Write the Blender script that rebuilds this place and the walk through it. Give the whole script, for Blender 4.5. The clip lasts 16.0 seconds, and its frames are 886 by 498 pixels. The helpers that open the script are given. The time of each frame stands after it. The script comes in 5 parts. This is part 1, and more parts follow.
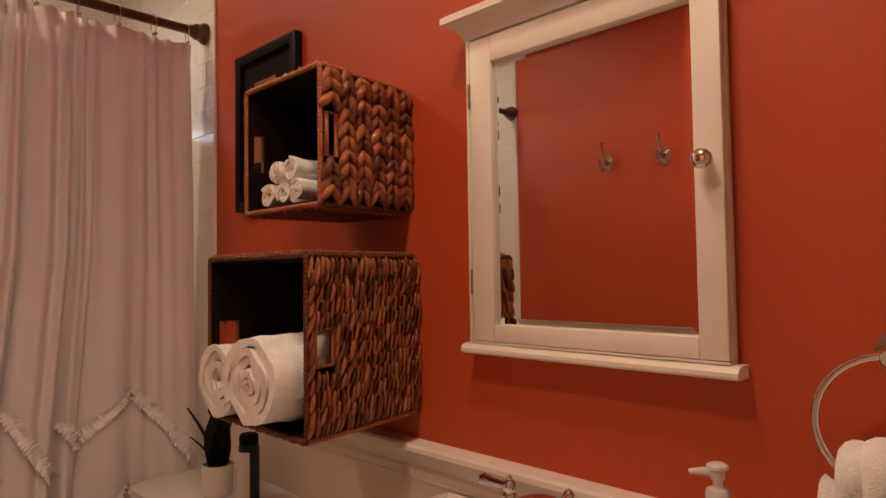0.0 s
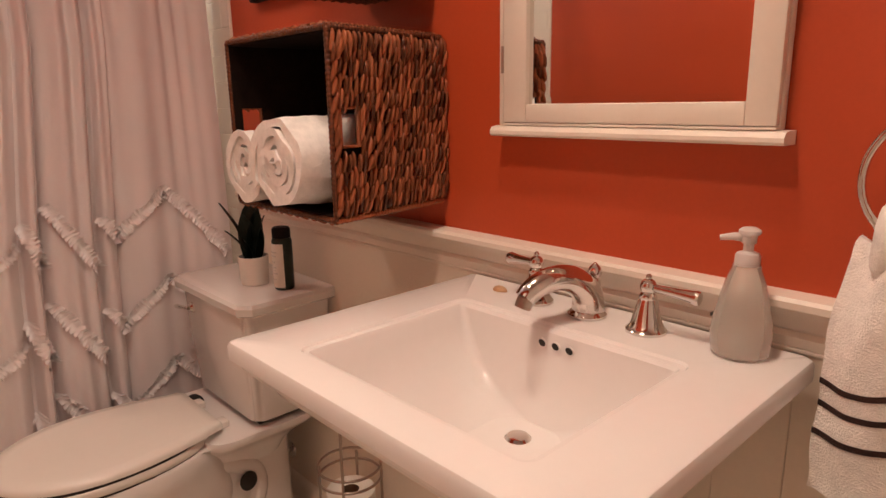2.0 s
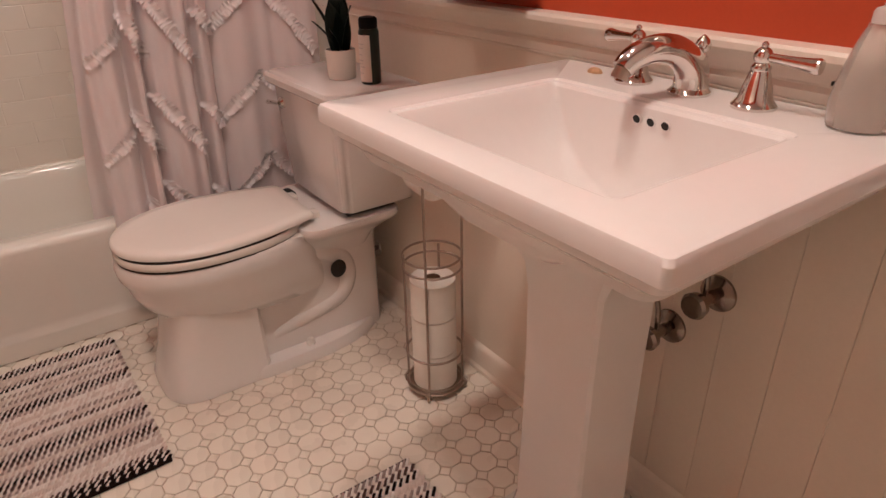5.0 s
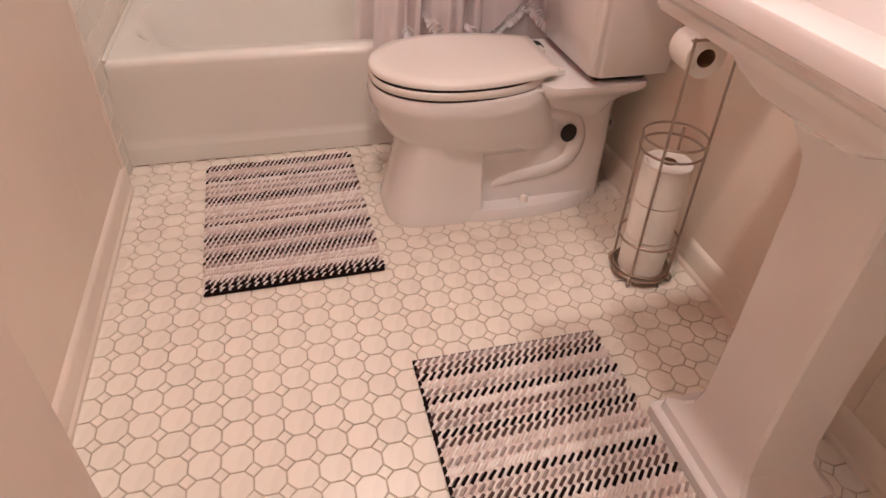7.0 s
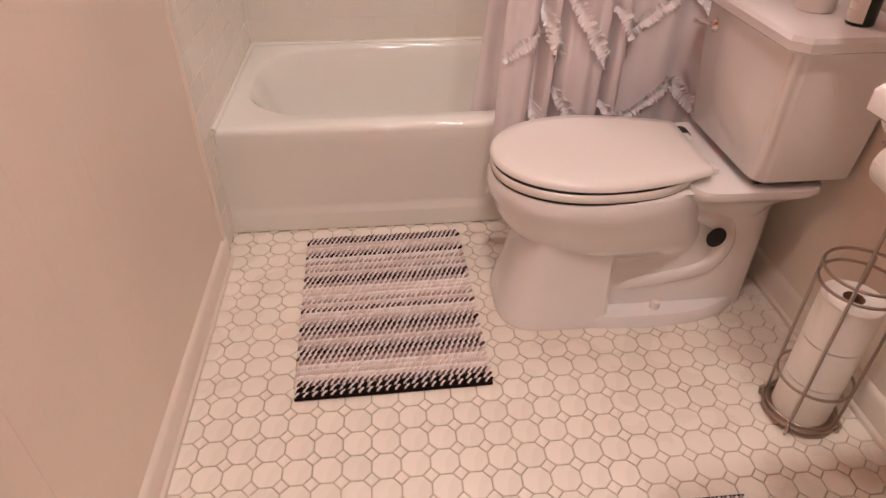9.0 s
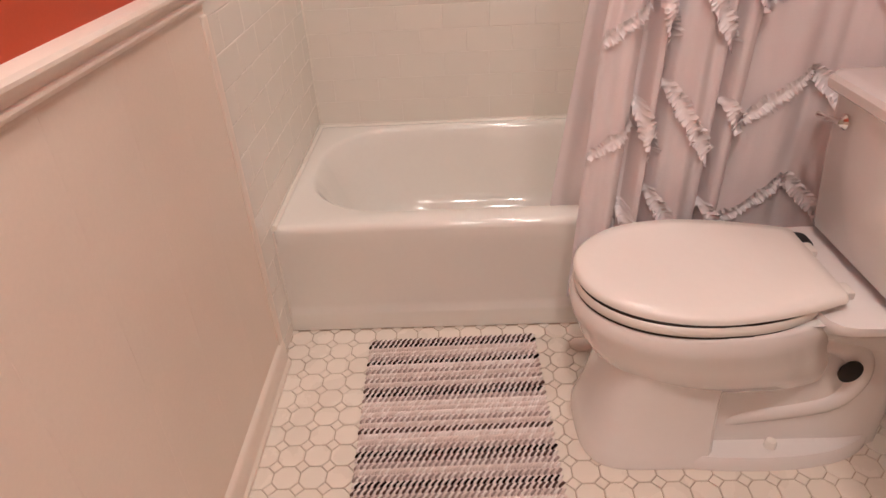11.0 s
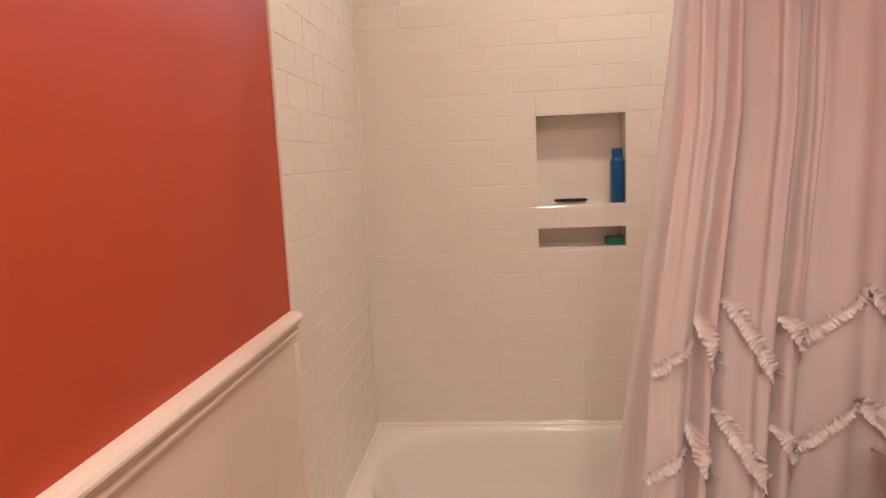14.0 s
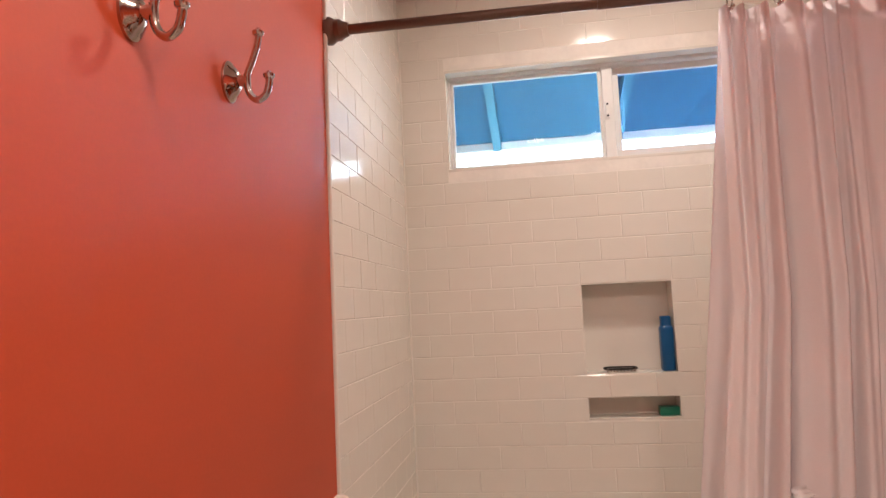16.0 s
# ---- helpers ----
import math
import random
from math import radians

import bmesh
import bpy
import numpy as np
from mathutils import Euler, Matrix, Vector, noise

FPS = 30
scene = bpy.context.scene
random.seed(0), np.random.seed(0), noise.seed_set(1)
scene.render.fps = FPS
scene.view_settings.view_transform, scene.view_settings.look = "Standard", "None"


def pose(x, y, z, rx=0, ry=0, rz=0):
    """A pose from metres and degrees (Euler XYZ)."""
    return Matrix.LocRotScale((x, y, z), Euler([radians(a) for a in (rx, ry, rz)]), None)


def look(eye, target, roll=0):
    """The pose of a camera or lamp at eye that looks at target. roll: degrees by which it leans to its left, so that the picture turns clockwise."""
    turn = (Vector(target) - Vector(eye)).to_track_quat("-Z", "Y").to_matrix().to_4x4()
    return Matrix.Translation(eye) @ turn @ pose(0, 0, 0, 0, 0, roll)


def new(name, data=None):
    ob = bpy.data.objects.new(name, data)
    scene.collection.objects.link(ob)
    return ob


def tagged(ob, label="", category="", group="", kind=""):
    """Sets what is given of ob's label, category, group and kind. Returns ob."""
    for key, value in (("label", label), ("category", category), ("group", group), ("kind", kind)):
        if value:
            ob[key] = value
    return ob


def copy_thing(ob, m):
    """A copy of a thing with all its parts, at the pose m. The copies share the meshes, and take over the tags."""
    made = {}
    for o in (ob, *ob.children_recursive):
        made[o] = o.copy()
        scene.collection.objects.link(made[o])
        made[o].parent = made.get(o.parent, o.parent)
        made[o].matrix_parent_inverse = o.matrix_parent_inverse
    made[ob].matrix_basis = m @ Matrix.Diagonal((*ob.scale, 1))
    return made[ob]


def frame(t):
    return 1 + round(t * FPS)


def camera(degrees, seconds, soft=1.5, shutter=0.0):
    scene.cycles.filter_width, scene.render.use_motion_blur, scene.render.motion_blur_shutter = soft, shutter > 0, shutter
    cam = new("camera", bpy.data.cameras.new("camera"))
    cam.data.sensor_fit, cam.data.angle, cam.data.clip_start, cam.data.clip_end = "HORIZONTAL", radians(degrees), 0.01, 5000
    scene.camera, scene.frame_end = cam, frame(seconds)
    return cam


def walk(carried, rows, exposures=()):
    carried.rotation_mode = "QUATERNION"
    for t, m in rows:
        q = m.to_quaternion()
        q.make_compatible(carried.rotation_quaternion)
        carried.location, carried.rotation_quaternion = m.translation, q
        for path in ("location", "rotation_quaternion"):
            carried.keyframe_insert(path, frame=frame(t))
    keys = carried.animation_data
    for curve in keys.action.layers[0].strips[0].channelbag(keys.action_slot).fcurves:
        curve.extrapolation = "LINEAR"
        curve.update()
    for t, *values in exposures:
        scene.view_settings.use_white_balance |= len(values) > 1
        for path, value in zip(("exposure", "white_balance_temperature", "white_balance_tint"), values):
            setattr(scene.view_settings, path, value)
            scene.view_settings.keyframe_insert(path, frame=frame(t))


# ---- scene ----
cam = camera(69.6, 16.0, soft=1.5)
EXPOSURES = [(0, -1.52, 7400, 14), (.5, -1.48, 7400, 14), (1, -1.04, 7100, 14), (2.4, -.95, 6600, 14), (3.1, -1.00, 6400, 14), (5.5, -.77, 5850, 13), (6.1, -.56, 5800, 13), (8.0, -.43, 5680, 13), (12.5, -.38, 5680, 12), (14.4, -.64, 6250, 13), (15.2, -.70, 6150, 12), (16, -.68, 5900, 11)]
PATH = [
    (0, (2.009, 0.618, 1.33), (0.607, 2.042, 1.407), -0.8),
    (0.5, (2.007, 0.627, 1.307), (0.591, 2.04, 1.285), -0.8),
    (1, (1.999, 0.631, 1.283), (0.576, 2.027, 1.112), -1.0),
    (1.5, (1.991, 0.632, 1.264), (0.567, 1.996, 0.931), -1.1),
    (2, (1.988, 0.629, 1.244), (0.563, 1.957, 0.792), -1.0),
    (2.5, (1.994, 0.633, 1.229), (0.57, 1.931, 0.69), -1.1),
    (3, (1.996, 0.631, 1.212), (0.568, 1.894, 0.608), -1.0),
    (3.2, (1.997, 0.635, 1.198), (0.566, 1.889, 0.583), -0.5),
    (5.3, (2.004, 0.592, 1.13), (0.537, 1.534, 0.149), -0.9),
    (5.5, (2.005, 0.581, 1.119), (0.532, 1.464, 0.095), -0.4),
    (6, (2.009, 0.564, 1.099), (0.522, 1.271, -0.035), 0.8),
    (6.5, (1.999, 0.544, 1.102), (0.502, 1.091, -0.106), 1.7),
    (7, (1.993, 0.524, 1.099), (0.471, 0.935, -0.131), 2.1),
    (7.5, (1.959, 0.517, 1.102), (0.412, 0.789, -0.137), 0.9),
    (8, (1.872, 0.52, 1.118), (0.304, 0.729, -0.105), 0.2),
    (8.5, (1.774, 0.511, 1.132), (0.184, 0.689, -0.067), -0.1),
    (8.7, (1.747, 0.503, 1.142), (0.149, 0.672, -0.049), 0.1),
    (10.8, (1.466, 0.508, 1.172), (-0.21, 0.463, 0.081), -2.7),
    (11, (1.466, 0.518, 1.186), (-0.228, 0.446, 0.125), -3.2),
    (11.5, (1.47, 0.494, 1.207), (-0.277, 0.43, 0.237), -2.4),
    (12, (1.489, 0.494, 1.228), (-0.331, 0.416, 0.403), -2.4),
    (12.5, (1.506, 0.496, 1.253), (-0.377, 0.401, 0.586), -2.5),
    (13, (1.512, 0.485, 1.276), (-0.414, 0.381, 0.749), -2.4),
    (13.5, (1.532, 0.484, 1.304), (-0.422, 0.332, 0.908), -2.8),
    (14, (1.536, 0.487, 1.329), (-0.437, 0.306, 1.056), -2.6),
    (14.5, (1.53, 0.477, 1.359), (-0.451, 0.261, 1.185), -2.6),
    (15, (1.544, 0.478, 1.39), (-0.437, 0.213, 1.307), -2.8),
    (15.5, (1.559, 0.484, 1.43), (-0.419, 0.192, 1.451), -3.0),
    (16, (1.562, 0.476, 1.408), (-0.408, 0.185, 1.594), -2.7),
]
walk(cam, [(t, look(eye, target, roll)) for t, eye, target, roll in PATH],
     exposures=EXPOSURES)

# ---------------------------------------------------------------- light
W = 1.54          # far face of the basin wall (y); the hook wall is y = 0
BX = -0.745       # face of the window wall
XE = 2.75         # wall behind the walker
CZ = 2.62         # ceiling

world = bpy.data.worlds.new("sky")
scene.world = world
world.use_nodes = True
wn = world.node_tree.nodes
sky = wn.new("ShaderNodeTexSky")
sky.sky_type, sky.sun_disc = "NISHITA", False
sky.sun_elevation, sky.sun_rotation = radians(48), radians(243)
world.node_tree.links.new(sky.outputs[0], wn["Background"].inputs[0])
wn["Background"].inputs[1].default_value = 0.15

sun = new("sun", bpy.data.lights.new("sun", "SUN"))
sun.data.energy, sun.data.angle, sun.data.color = 5.0, radians(0.5), (1.0, 0.95, 0.88)
sun.matrix_world = look((-4, -2, 5), (0, 0, 0))


def downlight_lamp(x, y, power, size=0.13, spread=178, color=(1.0, 0.815, 0.655)):
    """The lamp behind one recessed ceiling light."""
    la = bpy.data.lights.new("downlight", "AREA")
    la.shape, la.size, la.energy, la.color, la.spread = "DISK", size, power, color, radians(spread)
    ob = new("downlight", la)
    ob.matrix_world = pose(x, y, CZ - 0.012)
    return ob


LIGHTS = [(1.49, 0.52, 16, .12, 145), (1.43, 0.97, 13, .12, 140), (-0.06, 0.80, 15.5, .14, 178)]
for lx, ly, lp, ld, ls in LIGHTS:
    downlight_lamp(lx, ly, lp, ld, ls)


# ---------------------------------------------------------------- materials
def material(name, color, rough=0.5, metal=0.0, vary=0.08, scale=6.0, bump=0.0, bump_scale=60.0, coat=0.0,
             rand=0.0, transmission=0.0, ior=1.45, subsurface=0.0, rough_vary=0.1):
    m = bpy.data.materials.new(name)
    m.use_nodes = True
    nt = m.node_tree
    n, ln = nt.nodes, nt.links
    b = n["Principled BSDF"]
    b.inputs["Metallic"].default_value = metal
    b.inputs["Roughness"].default_value = rough
    b.inputs["Coat Weight"].default_value = coat
    b.inputs["Coat Roughness"].default_value = 0.06
    b.inputs["Transmission Weight"].default_value = transmission
    b.inputs["IOR"].default_value = ior
    b.inputs["Subsurface Weight"].default_value = subsurface
    b.inputs["Subsurface Radius"].default_value = (0.01, 0.006, 0.004)
    tc = n.new("ShaderNodeTexCoord")
    big = n.new("ShaderNodeTexNoise")
    big.inputs["Scale"].default_value, big.inputs["Detail"].default_value = scale, 6
    ln.new(tc.outputs["Object"], big.inputs["Vector"])
    fine = n.new("ShaderNodeTexNoise")
    fine.inputs["Scale"].default_value, fine.inputs["Detail"].default_value = bump_scale, 4
    ln.new(tc.outputs["Object"], fine.inputs["Vector"])
    add = n.new("ShaderNodeMath")
    add.operation = "MULTIPLY_ADD"
    add.inputs[1].default_value = 0.35
    ln.new(fine.outputs["Fac"], add.inputs[0])
    ln.new(big.outputs["Fac"], add.inputs[2])
    src = add.outputs[0]
    if rand:
        info = n.new("ShaderNodeObjectInfo")
        r = n.new("ShaderNodeMath")
        r.operation = "MULTIPLY_ADD"
        r.inputs[1].default_value = rand
        ln.new(info.outputs["Random"], r.inputs[0])
        ln.new(src, r.inputs[2])
        src = r.outputs[0]
    ramp = n.new("ShaderNodeMapRange")
    ramp.inputs["From Min"].default_value, ramp.inputs["From Max"].default_value = 0.35, 1.0 + rand
    ramp.inputs["To Min"].default_value, ramp.inputs["To Max"].default_value = 1 - vary, 1 + vary
    ln.new(src, ramp.inputs["Value"])
    mul = n.new("ShaderNodeVectorMath")
    mul.operation = "SCALE"
    mul.inputs[0].default_value = color
    ln.new(ramp.outputs[0], mul.inputs["Scale"])
    ln.new(mul.outputs[0], b.inputs["Base Color"])
    rr = n.new("ShaderNodeMapRange")
    rr.inputs["To Min"].default_value = rough * (1 - rough_vary)
    rr.inputs["To Max"].default_value = min(1, rough * (1 + rough_vary) + 0.01)
    ln.new(big.outputs["Fac"], rr.inputs["Value"])
    ln.new(rr.outputs[0], b.inputs["Roughness"])
    if bump:
        bp = n.new("ShaderNodeBump")
        bp.inputs["Strength"].default_value, bp.inputs["Distance"].default_value = bump, 0.002
        ln.new(fine.outputs["Fac"], bp.inputs["Height"])
        ln.new(bp.outputs[0], b.inputs["Normal"])
    return m


M = {}
M["red"] = material("terracotta_paint", (0.50, 0.067, 0.019), 0.52, vary=0.10, scale=1.6, bump=0.08, bump_scale=160)
M["trim"] = material("cream_trim_paint", (0.80, 0.70, 0.60), 0.38, vary=0.05, scale=3, bump=0.08, bump_scale=90)
M["panel"] = material("cream_panel_paint", (0.78, 0.67, 0.56), 0.42, vary=0.06, scale=2, bump=0.1, bump_scale=120)
M["ceiling"] = material("ceiling_paint", (0.80, 0.77, 0.72), 0.8, vary=0.04, bump=0.2, bump_scale=180)
M["porcelain"] = material("white_porcelain", (0.80, 0.75, 0.72), 0.10, vary=0.03, scale=2, coat=0.2)
M["toilet"] = material("warm_white_china", (0.80, 0.75, 0.72), 0.13, vary=0.03, scale=2, coat=0.3)
M["seat"] = material("bone_plastic", (0.82, 0.76, 0.70), 0.22, vary=0.03, scale=3)
M["tub"] = material("tub_enamel", (0.81, 0.775, 0.71), 0.09, vary=0.03, scale=2, coat=0.3)
M["subway"] = material("glazed_subway_tile", (0.80, 0.75, 0.67), 0.11, vary=0.03, scale=3, rand=0.25, bump=0.05, bump_scale=14)
M["grout"] = material("wall_grout", (0.84, 0.79, 0.72), 0.6, vary=0.1, scale=8, bump=0.3)
M["octagon"] = material("floor_octagon", (0.80, 0.72, 0.62), 0.27, vary=0.07, scale=6, rand=0.5, bump=0.08, bump_scale=30)
M["floorgrout"] = material("floor_grout", (0.50, 0.40, 0.30), 0.85, vary=0.25, scale=9, bump=0.3)
M["chrome"] = material("chrome", (0.72, 0.68, 0.64), 0.08, 1.0, vary=0.03)
M["nickel"] = material("brushed_bronze_nickel", (0.42, 0.34, 0.28), 0.28, 1.0, vary=0.08)
M["bronze"] = material("dark_bronze_rod", (0.16, 0.10, 0.08), 0.30, 0.8, vary=0.15)
M["mirror"] = material("mirror_silver", (0.88, 0.88, 0.86), 0.015, 1.0, vary=0.0)
M["black"] = material("black_frame_paint", (0.008, 0.007, 0.007), 0.5, vary=0.3, scale=12)
# stands in for shade in gaps and holes; also the soap bottle's print
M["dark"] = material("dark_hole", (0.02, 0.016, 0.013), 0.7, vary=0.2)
M["wicker"] = material("woven_banana_leaf", (0.21, 0.062, 0.026), 0.24, vary=0.95, scale=55, rand=0.9, bump=1.0, bump_scale=90)
wk = M["wicker"].node_tree
tone = [q for q in wk.nodes if q.bl_idname == "ShaderNodeMapRange"][0]
for side, value in (("From Min", .55), ("From Max", 1.5), ("To Min", .22), ("To Max", 1.9)):
    tone.inputs[side].default_value = value
grain = wk.nodes.new("ShaderNodeMapping")
grain.inputs["Scale"].default_value = (4.0, 4.0, 0.35)
for tex in [q for q in wk.nodes if q.bl_idname == "ShaderNodeTexNoise"]:
    wk.links.new(wk.nodes["Texture Coordinate"].outputs["Object"], grain.inputs["Vector"])
    wk.links.new(grain.outputs[0], tex.inputs["Vector"])
# near-black leaf: the shade inside the baskets is put into this colour
M["wickershade"] = material("woven_leaf_inside", (0.012, 0.006, 0.004), 0.9, vary=0.4, scale=50, bump=0.5, bump_scale=200)
M["towel"] = material("white_terry", (0.87, 0.81, 0.76), 0.95, vary=0.12, scale=70, bump=1.0, bump_scale=380)
M["stripe"] = material("brown_towel_stripe", (0.035, 0.015, 0.012), 0.9, vary=0.3, scale=60, bump=0.9, bump_scale=400)
M["fabric"] = material("pale_pink_cotton", (0.92, 0.845, 0.845), 0.85, vary=0.05, scale=5, bump=0.3, bump_scale=350)
M["paper"] = material("toilet_paper", (0.84, 0.79, 0.72), 0.9, vary=0.05, scale=20, bump=0.4, bump_scale=200)
M["card"] = material("cardboard_core", (0.25, 0.15, 0.09), 0.9)
M["leaf"] = material("dark_leaf", (0.010, 0.016, 0.011), 0.4, vary=0.3, scale=30)
M["soil"] = material("soil", (0.03, 0.02, 0.013), 0.95, vary=0.4, scale=60, bump=1)
M["pot"] = material("white_pot", (0.76, 0.69, 0.62), 0.4, vary=0.05)
M["soap"] = material("grey_soap_bottle", (0.82, 0.76, 0.70), 0.20, vary=0.05, coat=0.4, transmission=0.7)
M["pump"] = material("white_plastic", (0.86, 0.78, 0.74), 0.3, vary=0.03, transmission=0.35)
M["label"] = material("bottle_label", (0.64, 0.61, 0.57), 0.4, vary=0.15, scale=40)
M["blue"] = material("blue_plastic", (0.006, 0.09, 0.26), 0.3, vary=0.08)
M["green"] = material("green_soap_box", (0.01, 0.17, 0.10), 0.35, vary=0.1)
M["vinyl"] = material("white_window_vinyl", (0.80, 0.79, 0.76), 0.35, vary=0.04)
M["soffit"] = material("painted_soffit", (0.008, 0.085, 0.17), 0.7, vary=0.12, scale=3, bump=0.3)
M["rafter"] = material("pale_rafter", (0.05, 0.18, 0.26), 0.6, vary=0.1)
M["ground"] = material("yard_ground", (0.55, 0.54, 0.51), 0.95, vary=0.2, scale=1.2, bump=0.5)
M["shell"] = material("tan_shell", (0.50, 0.30, 0.16), 0.5, vary=0.3, scale=80)
M["art"] = material("dark_print", (0.012, 0.011, 0.011), 0.6, vary=0.4, scale=9)
M["artsquare"] = material("rust_print", (0.32, 0.12, 0.05), 0.5, vary=0.2, scale=20)
M["yblack"] = material("black_yarn", (0.012, 0.006, 0.005), 1.0, vary=0.4, scale=90, bump=1, bump_scale=500)
M["ygrey"] = material("grey_brown_yarn", (0.40, 0.31, 0.28), 0.95, vary=0.35, scale=90, bump=1, bump_scale=500)
M["ywhite"] = material("white_yarn", (0.92, 0.84, 0.79), 0.95, vary=0.06, scale=90, bump=1, bump_scale=500)
M["ydark"] = material("dark_brown_yarn", (0.11, 0.065, 0.055), 0.95, vary=0.3, scale=90, bump=1, bump_scale=500)
M["ypale"] = material("pale_grey_yarn", (0.78, 0.66, 0.60), 0.95, vary=0.15, scale=90, bump=1, bump_scale=500)
M["hookmetal"] = material("warm_polished_nickel", (0.50, 0.42, 0.37), 0.12, 1.0, vary=0.08)
# chrome with its dark reflections put into the base colour
M["valvemetal"] = material("tarnished_chrome", (0.26, 0.22, 0.19), 0.16, 1.0, vary=0.2, scale=40)
M["can"] = material("dark_green_can", (0.010, 0.020, 0.014), 0.3, vary=0.15, scale=30)
M["rubber"] = material("black_rubber", (0.015, 0.014, 0.014), 0.6)


def glass_material(name, color, rough):
    m = bpy.data.materials.new(name)
    m.use_nodes = True
    b = m.node_tree.nodes["Principled BSDF"]
    b.inputs["Base Color"].default_value = (*color, 1)
    b.inputs["Transmission Weight"].default_value = 1.0
    b.inputs["Roughness"].default_value = rough
    b.inputs["IOR"].default_value = 1.45
    return m


M["glass"] = glass_material("window_glass", (0.85, 0.95, 1.0), 0.02)
M["dimglass"] = glass_material("dusty_window_glass", (0.50, 0.60, 0.78), 0.03)

lamp_face = bpy.data.materials.new("lamp_lens")
lamp_face.use_nodes = True
lb = lamp_face.node_tree.nodes["Principled BSDF"]
lb.inputs["Base Color"].default_value = (0.9, 0.85, 0.75, 1)
lb.inputs["Emission Color"].default_value = (1.0, 0.80, 0.58, 1)
lb.inputs["Emission Strength"].default_value = 14

for yarn in ("black", "art", "yblack", "ydark", "ygrey", "ypale", "ywhite", "wickershade"):
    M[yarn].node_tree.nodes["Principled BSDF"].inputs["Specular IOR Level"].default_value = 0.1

# translucent curtain cloth
cl = M["fabric"].node_tree
tr = cl.nodes.new("ShaderNodeBsdfTranslucent")
tr.inputs["Color"].default_value = (0.89, 0.80, 0.79, 1)
mx = cl.nodes.new("ShaderNodeMixShader")
mx.inputs[0].default_value = 0.22
out = cl.nodes["Material Output"]
cl.links.new(cl.nodes["Principled BSDF"].outputs[0], mx.inputs[1])
cl.links.new(tr.outputs[0], mx.inputs[2])
cl.links.new(mx.outputs[0], out.inputs["Surface"])
M["ruffle"] = material("satin_ruffle", (0.95, 0.90, 0.90), 0.34, vary=0.05, scale=30, bump=0.2, bump_scale=300)
M["liner"] = M["fabric"].copy()
M["liner"].name = "white_liner"


# ---------------------------------------------------------------- mesh helpers
def finish(bm, name, mats, smooth=None):
    me = bpy.data.meshes.new(name)
    bmesh.ops.recalc_face_normals(bm, faces=bm.faces[:])
    bm.to_mesh(me)
    bm.free()
    for mt in (mats if isinstance(mats, (list, tuple)) else [mats]):
        me.materials.append(mt)
    if smooth is not None:
        me.shade_smooth()
        if smooth < 180:
            me.set_sharp_from_angle(angle=radians(smooth))
    return me


def part(name, bm, mat, parent=None, label="", smooth=35, kind=""):
    ob = new(name, finish(bm, name, mat, smooth))
    if parent is not None:
        ob.parent = parent
    if label or kind:
        tagged(ob, label=label, kind=kind)
    return ob


def thing(name, at, label, category, group="", rz=0):
    e = new(name)
    e.empty_display_size = 0.05
    e.matrix_world = pose(*at, 0, 0, rz)
    return tagged(e, label, category, group)


def box(x0, x1, y0, y1, z0, z1, bevel=0.0, seg=2, bm=None):
    bm = bm or bmesh.new()
    r = bmesh.ops.create_cube(bm, size=1)
    vs = r["verts"]
    for v in vs:
        v.co = Vector((x0 + (v.co.x + .5) * (x1 - x0), y0 + (v.co.y + .5) * (y1 - y0), z0 + (v.co.z + .5) * (z1 - z0)))
    if bevel:
        es = list({e for v in vs for e in v.link_edges})
        bmesh.ops.bevel(bm, geom=es, offset=bevel, segments=seg, affect="EDGES", profile=0.5)
    return bm


def lathe(prof, n=32, at=(0, 0, 0), bm=None, m=None, cap=True):
    """prof: (radius, height) pairs, turned about z."""
    bm = bm or bmesh.new()
    m = m or Matrix.Identity(4)
    rings = []
    for r, h in prof:
        rings.append([bm.verts.new(Vector(at) + m.to_3x3() @ Vector((max(r, 1e-4) * math.cos(2 * math.pi * i / n), max(r, 1e-4) * math.sin(2 * math.pi * i / n), h))) for i in range(n)])
    for a, b in zip(rings, rings[1:]):
        for i in range(n):
            bm.faces.new((a[i], a[(i + 1) % n], b[(i + 1) % n], b[i]))
    if cap:
        bm.faces.new(rings[0][::-1])
        bm.faces.new(rings[-1])
    return bm


def tube(points, radius, n=10, closed=False, bm=None, radii=None):
    bm = bm or bmesh.new()
    pts = [Vector(p) for p in points]
    rings, up = [], Vector((0, 0, 1))
    k = len(pts)
    for i, p in enumerate(pts):
        a = pts[(i - 1) % k] if (closed or i > 0) else p
        b = pts[(i + 1) % k] if (closed or i < k - 1) else p
        d = (b - a).normalized()
        side = d.cross(up) if i == 0 else side - d * side.dot(d)
        if side.length < 1e-3:
            side = d.cross(Vector((1, 0, 0)))
        side.normalize()
        top = side.cross(d).normalized()
        r = radii[i] if radii else radius
        rings.append([bm.verts.new(p + r * (math.cos(2 * math.pi * j / n) * side + math.sin(2 * math.pi * j / n) * top)) for j in range(n)])
    for i in range(k if closed else k - 1):
        a, b = rings[i], rings[(i + 1) % k]
        for j in range(n):
            bm.faces.new((a[j], a[(j + 1) % n], b[(j + 1) % n], b[j]))
    if not closed:
        bm.faces.new(rings[0][::-1])
        bm.faces.new(rings[-1])
    return bm


